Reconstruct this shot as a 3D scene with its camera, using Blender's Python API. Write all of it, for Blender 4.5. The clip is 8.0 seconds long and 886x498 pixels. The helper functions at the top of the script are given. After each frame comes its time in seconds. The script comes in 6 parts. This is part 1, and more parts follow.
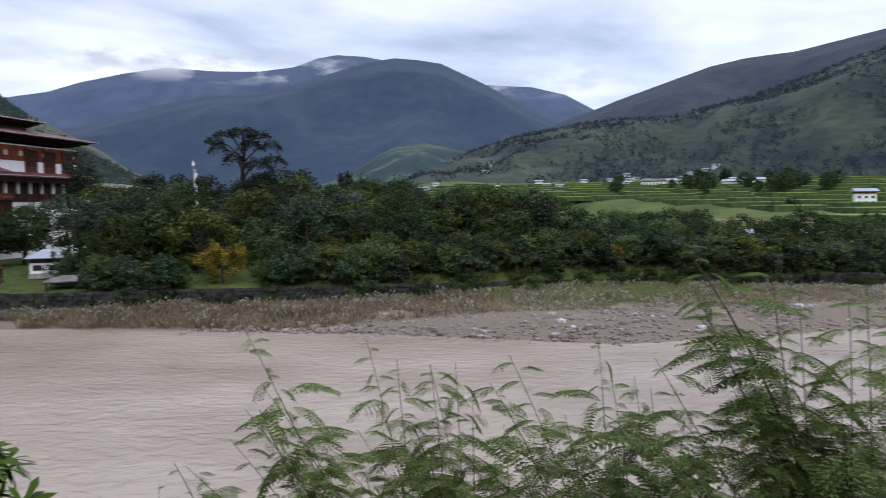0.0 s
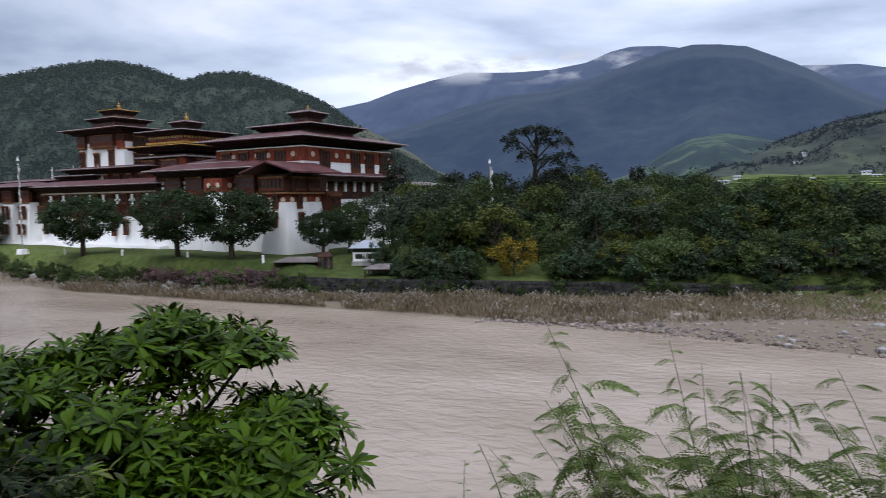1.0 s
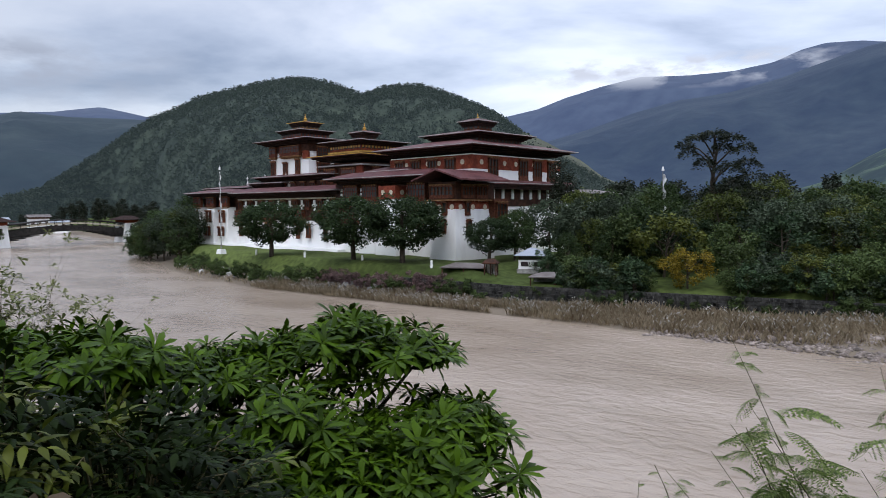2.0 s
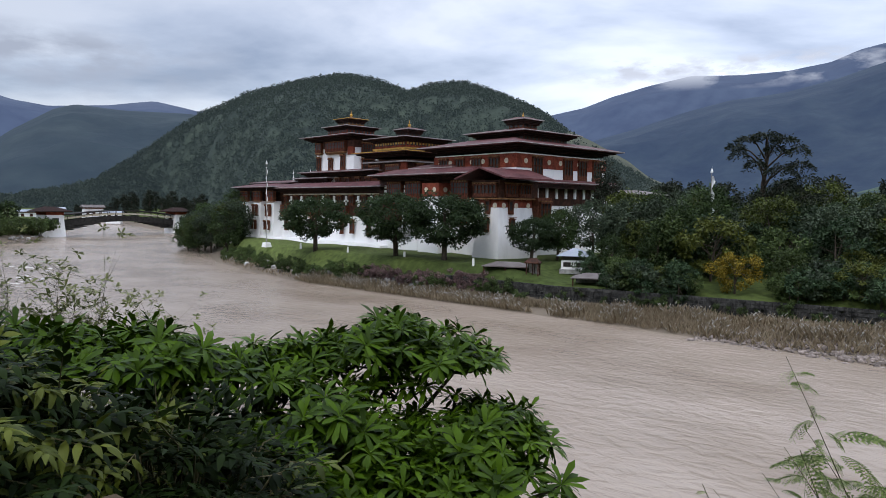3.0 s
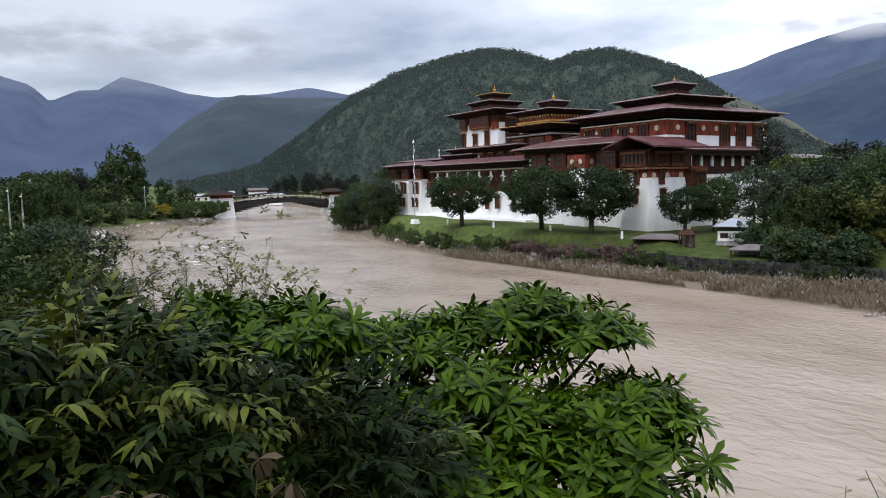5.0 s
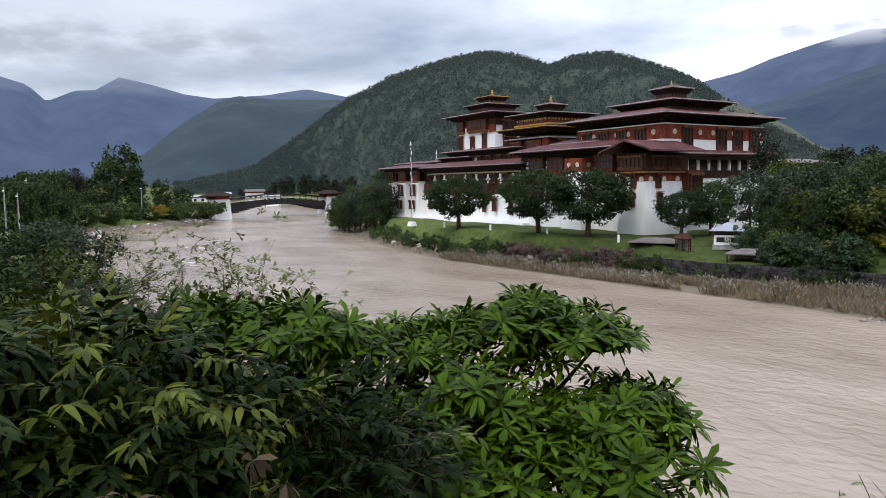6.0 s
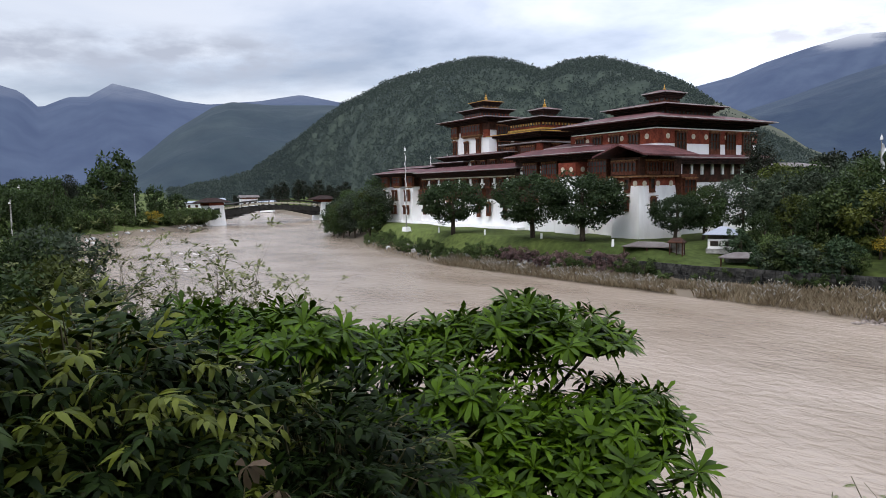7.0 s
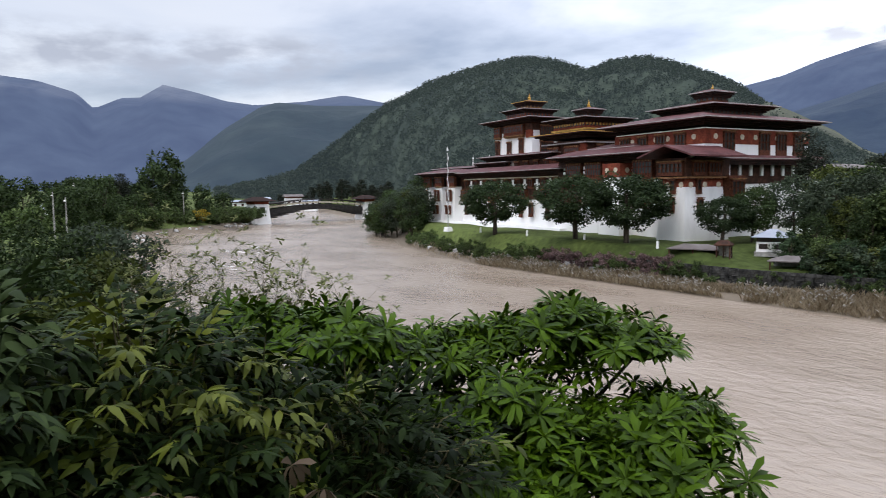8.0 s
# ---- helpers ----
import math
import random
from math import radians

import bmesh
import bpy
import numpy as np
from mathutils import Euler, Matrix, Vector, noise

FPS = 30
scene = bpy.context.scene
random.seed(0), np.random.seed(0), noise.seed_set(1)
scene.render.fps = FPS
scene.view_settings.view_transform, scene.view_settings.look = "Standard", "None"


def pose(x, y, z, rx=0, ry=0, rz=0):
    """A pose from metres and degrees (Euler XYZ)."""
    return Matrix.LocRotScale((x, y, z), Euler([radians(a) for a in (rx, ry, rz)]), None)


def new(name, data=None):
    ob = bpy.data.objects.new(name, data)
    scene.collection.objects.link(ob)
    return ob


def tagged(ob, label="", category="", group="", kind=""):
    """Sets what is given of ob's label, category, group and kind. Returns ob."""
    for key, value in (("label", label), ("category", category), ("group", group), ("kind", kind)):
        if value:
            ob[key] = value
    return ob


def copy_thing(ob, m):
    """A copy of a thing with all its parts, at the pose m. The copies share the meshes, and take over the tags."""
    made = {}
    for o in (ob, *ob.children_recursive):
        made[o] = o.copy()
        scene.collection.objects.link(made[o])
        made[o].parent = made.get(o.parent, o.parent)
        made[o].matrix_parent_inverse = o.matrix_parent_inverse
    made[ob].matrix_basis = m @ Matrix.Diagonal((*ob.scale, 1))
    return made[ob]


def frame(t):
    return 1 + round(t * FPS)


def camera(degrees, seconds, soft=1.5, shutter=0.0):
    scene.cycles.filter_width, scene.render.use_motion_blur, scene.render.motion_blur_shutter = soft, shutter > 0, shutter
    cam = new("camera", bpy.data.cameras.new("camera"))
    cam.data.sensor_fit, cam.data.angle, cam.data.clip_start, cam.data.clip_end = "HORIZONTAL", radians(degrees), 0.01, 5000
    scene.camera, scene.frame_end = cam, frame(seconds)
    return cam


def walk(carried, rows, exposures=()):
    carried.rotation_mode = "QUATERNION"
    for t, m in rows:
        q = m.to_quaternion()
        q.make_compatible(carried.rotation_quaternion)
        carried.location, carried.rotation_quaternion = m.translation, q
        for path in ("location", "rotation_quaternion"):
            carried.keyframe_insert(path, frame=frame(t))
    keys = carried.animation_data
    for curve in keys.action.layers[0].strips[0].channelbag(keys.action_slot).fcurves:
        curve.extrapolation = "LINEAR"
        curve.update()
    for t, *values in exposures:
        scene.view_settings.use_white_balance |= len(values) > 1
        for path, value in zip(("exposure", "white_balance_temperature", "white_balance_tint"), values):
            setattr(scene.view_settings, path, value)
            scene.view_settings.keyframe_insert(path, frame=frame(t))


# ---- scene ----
cam = camera(63.8, 8.0, 0.8, 0.2)
EYE = 12.0  # above the river
# seconds, x, y, z from the first eye, yaw, pitch, roll
ROWS = [
    (0.0, 0.000, 0.0, 0.00, -0.29, -3.80, 0.51),
    (0.5, -0.010, 0.0, 0.00, 12.46, -3.80, 0.66),
    (1.0, -0.060, 0.0, 0.00, 22.67, -3.90, 0.82),
    (1.5, -0.090, 0.0, 0.00, 30.38, -3.54, 0.70),
    (2.0, -0.110, 0.0, 0.00, 35.99, -3.16, 0.28),
    (2.2, -0.120, 0.0, 0.00, 37.46, -3.24, 0.03),
    (3.3, -0.170, 0.0, 0.06, 39.95, -3.41, -0.37),
    (3.5, -0.190, 0.0, 0.06, 42.08, -3.54, 1.51),
    (4.0, -0.130, 0.0, 0.06, 49.36, -4.90, -0.93),
    (4.5, -0.090, 0.0, 0.06, 51.00, -5.30, 1.00),
    (4.7, -0.080, 0.0, 0.06, 51.07, -5.41, 1.13),
    (6.0, -0.070, 0.0, 0.06, 50.80, -5.20, 0.72),
    (6.5, -0.065, 0.0, 0.06, 50.90, -4.98, 0.93),
    (7.0, -0.060, 0.0, 0.06, 50.35, -4.80, 0.95),
    (7.5, -0.060, 0.0, 0.06, 49.56, -4.61, 0.70),
    (8.0, -0.090, 0.0, 0.06, 53.72, -4.74, 0.66),
]
walk(cam, [(t, pose(x, y, EYE + z, 90 + pitch, roll, yaw)) for t, x, y, z, yaw, pitch, roll in ROWS],
     [(0.0, -0.22, 6050, 15), (0.5, -0.25, 6050, 15), (1.0, -0.26, 6060, 14), (2.2, -0.22, 6090, 13), (3.5, -0.22, 6120, 12), (4.0, -0.22, 6180, 10), (4.5, -0.03, 6350, 12), (6.0, 0.02, 6350, 13), (8.0, 0.02, 6350, 13)])

# ---- world and light: an overcast afternoon ----
world = bpy.data.worlds.new("overcast_sky")
scene.world = world
world.use_nodes = True
wn, wl = world.node_tree.nodes, world.node_tree.links
wn.clear()
SUN_ELEV, SUN_TURN = 55, 200


def wnode(kind, **values):
    n = wn.new(kind)
    for k, v in values.items():
        n.inputs[k].default_value = v
    return n


def ramp_of(node, stops):
    el = node.color_ramp.elements
    while len(el) < len(stops):
        el.new(0.5)
    for e, (p, c) in zip(el, stops):
        e.position, e.color = p, (c, c, c, 1) if isinstance(c, (int, float)) else (*c, 1)
    return node


sky = wn.new("ShaderNodeTexSky")
sky.sky_type, sky.sun_disc = "NISHITA", False
sky.sun_elevation, sky.sun_rotation = radians(SUN_ELEV), radians(SUN_TURN)
co = wn.new("ShaderNodeTexCoord")
sep = wn.new("ShaderNodeSeparateXYZ")
wl.new(co.outputs["Generated"], sep.inputs[0])
# cloud layer: the view direction laid out on a flat sheet overhead
lift = wn.new("ShaderNodeMath")
lift.operation = "ADD"
lift.inputs[1].default_value = 0.12
wl.new(sep.outputs["Z"], lift.inputs[0])
mx = wn.new("ShaderNodeMath")
mx.operation = "MAXIMUM"
mx.inputs[1].default_value = 0.06
wl.new(lift.outputs[0], mx.inputs[0])
flat = wn.new("ShaderNodeVectorMath")
flat.operation = "DIVIDE"
comb = wn.new("ShaderNodeCombineXYZ")
for k in "XYZ":
    wl.new(mx.outputs[0], comb.inputs[k])
wl.new(co.outputs["Generated"], flat.inputs[0])
wl.new(comb.outputs[0], flat.inputs[1])
clouds = wnode("ShaderNodeTexNoise", Scale=0.75, Detail=7.0, Roughness=0.52, Distortion=0.35)
wl.new(flat.outputs[0], clouds.inputs["Vector"])
tone = ramp_of(wn.new("ShaderNodeValToRGB"), [(0.34, (0.36, 0.40, 0.49)), (0.47, (0.66, 0.70, 0.78)), (0.57, (0.90, 0.92, 0.96)), (0.72, (1.0, 1.0, 1.0))])
wl.new(clouds.outputs["Fac"], tone.inputs[0])
# an overcast sky is brightest overhead
over = wn.new("ShaderNodeMapRange")
for k, v in (("From Min", 0.28), ("From Max", 0.85), ("To Min", 1.0), ("To Max", 2.0)):
    over.inputs[k].default_value = v
wl.new(sep.outputs["Z"], over.inputs["Value"])
bg_cloud = wn.new("ShaderNodeBackground")
# thicker cloud towards the upstream end of the valley
thick = wn.new("ShaderNodeMapRange")
for k, v in (("From Min", -1.0), ("From Max", -0.5), ("To Min", 0.56), ("To Max", 1.0)):
    thick.inputs[k].default_value = v
wl.new(sep.outputs["X"], thick.inputs["Value"])
veil = wn.new("ShaderNodeMix")
veil.data_type, veil.blend_type = "RGBA", "MULTIPLY"
veil.inputs[0].default_value = 1.0
wl.new(tone.outputs[0], veil.inputs[6])
wl.new(thick.outputs[0], veil.inputs[7])
wl.new(veil.outputs[2], bg_cloud.inputs["Color"])
strength = wn.new("ShaderNodeMath")
strength.operation = "MULTIPLY"
strength.inputs[1].default_value = 1.10
wl.new(over.outputs[0], strength.inputs[0])
wl.new(strength.outputs[0], bg_cloud.inputs["Strength"])
bg_sky = wnode("ShaderNodeBackground", Strength=0.05)
wl.new(sky.outputs[0], bg_sky.inputs["Color"])
both = wn.new("ShaderNodeAddShader")
wl.new(bg_cloud.outputs[0], both.inputs[0])
wl.new(bg_sky.outputs[0], both.inputs[1])
wout = wn.new("ShaderNodeOutputWorld")
wl.new(both.outputs[0], wout.inputs["Surface"])

sun_data = bpy.data.lights.new("sun", "SUN")
sun_data.energy, sun_data.angle, sun_data.color = 1.35, radians(25), (1.0, 0.96, 0.9)
sun = new("sun", sun_data)
sun.matrix_world = pose(0, 0, 80, 35, 0, SUN_TURN - 180)


# ---- materials ----
def surf(name, c1, c2, scale=1.0, rough=0.8, bump=0.0, fine=0.0, metallic=0.0, stretch=(1, 1, 1), vary=0.0, low=0.35, high=0.65, haze_glow=None, dist=0.1):
    """Two colours mixed by noise at a real-world scale, a finer grain over it, relief from both."""
    m = bpy.data.materials.new(name)
    m.use_nodes = True
    n, l = m.node_tree.nodes, m.node_tree.links
    p = n["Principled BSDF"]
    p.inputs["Roughness"].default_value, p.inputs["Metallic"].default_value = rough, metallic
    p.inputs["Specular IOR Level"].default_value = 0.5 if rough < 0.55 else 0.15
    geo = n.new("ShaderNodeNewGeometry")
    mp = n.new("ShaderNodeMapping")
    mp.inputs["Scale"].default_value = stretch
    l.new(geo.outputs["Position"], mp.inputs["Vector"])
    t = n.new("ShaderNodeTexNoise")
    t.inputs["Scale"].default_value, t.inputs["Detail"].default_value, t.inputs["Roughness"].default_value = scale, 6, 0.6
    l.new(mp.outputs[0], t.inputs["Vector"])
    r = ramp_of(n.new("ShaderNodeValToRGB"), [(low, c1), (high, c2)])
    l.new(t.outputs["Fac"], r.inputs[0])
    colour = r.outputs[0]
    grain = None
    if fine:
        g = n.new("ShaderNodeTexNoise")
        g.inputs["Scale"].default_value, g.inputs["Detail"].default_value = fine, 4
        l.new(mp.outputs[0], g.inputs["Vector"])
        gr = ramp_of(n.new("ShaderNodeValToRGB"), [(0.3, 0.62), (0.7, 1.25)])
        l.new(g.outputs["Fac"], gr.inputs[0])
        mul = n.new("ShaderNodeMix")
        mul.data_type, mul.blend_type = "RGBA", "MULTIPLY"
        mul.inputs[0].default_value = 1.0
        l.new(colour, mul.inputs[6])
        l.new(gr.outputs[0], mul.inputs[7])
        colour, grain = mul.outputs[2], g.outputs["Fac"]
    if vary:
        h = n.new("ShaderNodeHueSaturation")
        mr = n.new("ShaderNodeMapRange")
        mr.inputs["To Min"].default_value, mr.inputs["To Max"].default_value = 1 - vary, 1 + vary
        info = n.new("ShaderNodeObjectInfo")
        l.new(info.outputs["Random"], mr.inputs["Value"])
        l.new(mr.outputs[0], h.inputs["Value"])
        l.new(colour, h.inputs["Color"])
        colour = h.outputs[0]
    l.new(colour, p.inputs["Base Color"])
    if bump:
        b = n.new("ShaderNodeBump")
        b.inputs["Strength"].default_value, b.inputs["Distance"].default_value = bump, dist
        l.new(grain or t.outputs["Fac"], b.inputs["Height"])
        l.new(b.outputs[0], p.inputs["Normal"])
    # distant slopes only: emission stands in for the haze of the air
    if haze_glow:
        p.inputs["Emission Color"].default_value = (*haze_glow[:3], 1)
        p.inputs["Emission Strength"].default_value = haze_glow[3]
    return m


def leaf(name, dark, light, scale=0.6, rough=0.55, through_light=0.25, vary=0.2, gloss=0.12, haze=None):
    """Leaves: colour varies leaf by leaf and clump by clump; a part of the light comes through."""
    m = bpy.data.materials.new(name)
    m.use_nodes = True
    n, l = m.node_tree.nodes, m.node_tree.links
    p = n["Principled BSDF"]
    p.inputs["Roughness"].default_value = rough
    p.inputs["Specular IOR Level"].default_value = gloss
    geo = n.new("ShaderNodeNewGeometry")
    t = n.new("ShaderNodeTexNoise")
    t.inputs["Scale"].default_value, t.inputs["Detail"].default_value = scale, 3
    l.new(geo.outputs["Position"], t.inputs["Vector"])
    mixf = n.new("ShaderNodeMath")
    mixf.operation = "MULTIPLY_ADD"
    mixf.inputs[1].default_value = 0.5
    l.new(geo.outputs["Random Per Island"], mixf.inputs[0])
    half = n.new("ShaderNodeMath")
    half.operation = "MULTIPLY"
    half.inputs[1].default_value = 0.5
    l.new(t.outputs["Fac"], half.inputs[0])
    l.new(half.outputs[0], mixf.inputs[2])
    r = ramp_of(n.new("ShaderNodeValToRGB"), [(0.15, dark), (0.85, light)])
    l.new(mixf.outputs[0], r.inputs[0])
    h = n.new("ShaderNodeHueSaturation")
    info = n.new("ShaderNodeObjectInfo")
    mr = n.new("ShaderNodeMapRange")
    mr.inputs["To Min"].default_value, mr.inputs["To Max"].default_value = 1 - vary, 1 + vary
    l.new(info.outputs["Random"], mr.inputs["Value"])
    l.new(mr.outputs[0], h.inputs["Value"])
    l.new(r.outputs[0], h.inputs["Color"])
    l.new(h.outputs[0], p.inputs["Base Color"])
    # far forests only: air haze put into the leaves as emission
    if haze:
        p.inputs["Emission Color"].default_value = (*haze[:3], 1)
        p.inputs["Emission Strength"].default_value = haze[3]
    tr = n.new("ShaderNodeBsdfTranslucent")
    l.new(h.outputs[0], tr.inputs["Color"])
    mix = n.new("ShaderNodeMixShader")
    mix.inputs[0].default_value = through_light
    l.new(p.outputs[0], mix.inputs[1])
    l.new(tr.outputs[0], mix.inputs[2])
    l.new(mix.outputs[0], n["Material Output"].inputs["Surface"])
    return m


M_WHITE = surf("limewash", (0.70, 0.69, 0.68), (0.87, 0.87, 0.86), 0.35, 0.9, stretch=(1, 1, 0.35), low=0.2, high=0.48)
M_WOOD = surf("dark_timber", (0.028, 0.014, 0.010), (0.085, 0.036, 0.022), 1.2, 0.7, 0.2, 8.0)
M_CARVED = surf("carved_timber", (0.055, 0.019, 0.012), (0.155, 0.055, 0.028), 3.0, 0.65, 0.2, 9.0)
M_RED = surf("red_ochre_band", (0.14, 0.034, 0.022), (0.27, 0.068, 0.036), 0.8, 0.85, 0.1, 5.0)
M_ROOF = surf("maroon_sheet_roof", (0.065, 0.024, 0.025), (0.145, 0.060, 0.060), 0.5, 0.55, 0.15, 3.0)
M_ROOFGREY = surf("weathered_sheet_roof", (0.10, 0.085, 0.08), (0.19, 0.17, 0.165), 0.4, 0.7)
# dark timber taken near black: shadow under the eaves put into the colour
M_EAVE = surf("dark_roof_shaded_eave_timber", (0.012, 0.008, 0.007), (0.04, 0.018, 0.013), 1.2, 0.8, 0.2, 6.0)
M_LIP = surf("bare_metal_roof_edge", (0.22, 0.20, 0.20), (0.42, 0.39, 0.38), 0.8, 0.55)
M_GOLD = surf("gilded_sheet", (0.42, 0.22, 0.04), (0.66, 0.40, 0.08), 1.0, 0.45, 0.1, 5.0, metallic=0.4)
M_PANE = surf("dark_window_opening", (0.012, 0.011, 0.011), (0.03, 0.026, 0.024), 2.0, 0.35)
M_TAN = surf("ochre_painted_timber", (0.16, 0.075, 0.035), (0.34, 0.19, 0.085), 2.5, 0.75, 0.1, 7.0)
M_TRIM = surf("cream_painted_trim", (0.45, 0.40, 0.30), (0.66, 0.60, 0.48), 2.0, 0.8)
M_STONE = surf("dark_river_stone", (0.05, 0.05, 0.052), (0.17, 0.165, 0.155), 0.9, 0.9, 0.5, 4.0, vary=0.3)
M_PALESTONE = surf("pale_river_stone", (0.26, 0.25, 0.24), (0.52, 0.51, 0.49), 0.8, 0.85, 0.3, 3.0, vary=0.35)
M_BARK = surf("bark", (0.035, 0.028, 0.022), (0.10, 0.08, 0.06), 2.0, 0.9, 0.5, 9.0, stretch=(1, 1, 0.3))
M_TWIG = surf("green_twig", (0.06, 0.055, 0.03), (0.14, 0.12, 0.06), 4.0, 0.7)
M_GREYSHEET = surf("pale_painted_sheet", (0.26, 0.29, 0.34), (0.38, 0.41, 0.47), 0.3, 0.6)
M_CONCRETE = surf("stained_concrete", (0.20, 0.19, 0.18), (0.38, 0.37, 0.35), 0.7, 0.9, 0.2, 4.0)
M_CLOTH = surf("white_flag_cloth", (0.6, 0.6, 0.6), (0.8, 0.8, 0.8), 1.0, 0.9)

L_WOOD = leaf("woodland_leaf", (0.012, 0.024, 0.009), (0.062, 0.094, 0.030), 0.25)
L_SHRUB = leaf("shrub_leaf", (0.024, 0.044, 0.014), (0.110, 0.150, 0.048), 0.3, vary=0.45)
L_WOOD2 = leaf("grey_green_leaf", (0.022, 0.034, 0.020), (0.080, 0.106, 0.064), 0.25, vary=0.4)
L_WOOD3 = leaf("olive_tree_leaf", (0.018, 0.028, 0.007), (0.092, 0.112, 0.026), 0.25, vary=0.35)
L_SHRUB2 = leaf("deep_shrub_leaf", (0.012, 0.026, 0.013), (0.060, 0.096, 0.044), 0.3, vary=0.45)
L_SHRUB3 = leaf("yellowish_shrub_leaf", (0.028, 0.038, 0.008), (0.13, 0.145, 0.03), 0.3, vary=0.35)
L_DARK = leaf("conifer_needle", (0.014, 0.019, 0.013), (0.040, 0.048, 0.030), 0.3)
L_LAWNTREE = leaf("lawn_tree_leaf", (0.012, 0.024, 0.010), (0.046, 0.072, 0.027), 0.5)
L_YELLOW = leaf("yellow_blossom", (0.020, 0.032, 0.008), (0.42, 0.30, 0.03), 0.8)
L_REED = leaf("dry_reed", (0.24, 0.18, 0.11), (0.56, 0.47, 0.33), 0.15, 0.8, 0.35)
L_PLUME = leaf("silver_plume", (0.34, 0.32, 0.29), (0.58, 0.56, 0.52), 0.4, 0.8)
L_WHORL = leaf("glossy_whorl_leaf", (0.006, 0.018, 0.001), (0.092, 0.172, 0.005), 1.2, 0.42, 0.08, gloss=0.08)
L_FEATHER = leaf("feathery_leaflet", (0.034, 0.066, 0.020), (0.26, 0.33, 0.10), 1.5, 0.6, 0.40)
L_BROAD = leaf("broad_yellow_green_leaf", (0.020, 0.032, 0.004), (0.150, 0.175, 0.022), 1.6, 0.45, 0.10, gloss=0.15)
L_MATTE = leaf("matte_grey_green_leaf", (0.006, 0.014, 0.004), (0.048, 0.074, 0.020), 1.6, 0.6, 0.08)
# near-black green: the shade inside the shrubs is put into the leaf colour
L_SHADE = leaf("shade_dark_broad_leaf", (0.003, 0.007, 0.002), (0.021, 0.038, 0.007), 1.6, 0.5, 0.05, gloss=0.06)
L_WITHERED = leaf("withered_leaf", (0.05, 0.035, 0.022), (0.17, 0.125, 0.085), 1.5, 0.8)
L_OLIVE = leaf("olive_small_leaf", (0.055, 0.068, 0.025), (0.22, 0.235, 0.095), 1.5, 0.6, 0.35)
L_PINKBUSH = leaf("pink_flowering_shrub", (0.05, 0.035, 0.03), (0.26, 0.17, 0.17), 0.8)


# ---- mesh helpers ----
def mesh_of(name, verts, faces, material=None, smooth=False):
    me = bpy.data.meshes.new(name)
    me.from_pydata([tuple(v) for v in verts], [], [tuple(f) for f in faces])
    if material:
        me.materials.append(material)
    if smooth:
        me.polygons.foreach_set("use_smooth", [True] * len(me.polygons))
    me.update()
    return me


def part(name, data, parent, label=""):
    ob = new(name, data)
    ob.parent = parent
    return tagged(ob, label)


def empty(name, m, label, category, group=""):
    ob = new(name)
    ob.matrix_world = m
    ob.matrix_basis = m
    ob.empty_display_size = 0.5
    return tagged(ob, label, category, group)


CUBE_F = ((0, 3, 2, 1), (4, 5, 6, 7), (0, 1, 5, 4), (1, 2, 6, 5), (2, 3, 7, 6), (3, 0, 4, 7))


class Solid:
    """Boxes and frusta gathered into one mesh."""

    def __init__(self):
        self.v, self.f = [], []

    def hexa(self, low, z0, high, z1):
        x0, x1, y0, y1 = low
        X0, X1, Y0, Y1 = high
        k = len(self.v)
        self.v += [(x0, y0, z0), (x1, y0, z0), (x1, y1, z0), (x0, y1, z0), (X0, Y0, z1), (X1, Y0, z1), (X1, Y1, z1), (X0, Y1, z1)]
        self.f += [tuple(k + i for i in f) for f in CUBE_F]
        return self

    def box(self, x0, x1, y0, y1, z0, z1):
        return self.hexa((x0, x1, y0, y1), z0, (x0, x1, y0, y1), z1)

    def lathe(self, profile, cx, cy, seg=10):
        k = len(self.v)
        for r, z in profile:
            for s in range(seg):
                a = 2 * math.pi * s / seg
                self.v.append((cx + r * math.cos(a), cy + r * math.sin(a), z))
        for i in range(len(profile) - 1):
            for s in range(seg):
                t = (s + 1) % seg
                self.f.append((k + i * seg + s, k + i * seg + t, k + (i + 1) * seg + t, k + (i + 1) * seg + s))
        return self

    def data(self, name, material, smooth=False):
        return mesh_of(name, self.v, self.f, material, smooth)


def tube(points, radii, seg=6, verts=None, faces=None):
    """A tapered tube along points, added to verts and faces."""
    verts = [] if verts is None else verts
    faces = [] if faces is None else faces
    k = len(verts)
    pts = [Vector(p) for p in points]
    for i, p in enumerate(pts):
        d = (pts[min(i + 1, len(pts) - 1)] - pts[max(i - 1, 0)]).normalized()
        side = d.cross(Vector((0.31, 0.17, 0.93) if abs(d.z) < 0.9 else (1, 0, 0))).normalized()
        up = side.cross(d)
        for s in range(seg):
            a = 2 * math.pi * s / seg
            verts.append(tuple(p + (side * math.cos(a) + up * math.sin(a)) * radii[i]))
    for i in range(len(pts) - 1):
        for s in range(seg):
            t = (s + 1) % seg
            faces.append((k + i * seg + s, k + i * seg + t, k + (i + 1) * seg + t, k + (i + 1) * seg + s))
    return verts, faces


def unit(v):
    return v / np.maximum(np.linalg.norm(v, axis=-1, keepdims=True), 1e-9)


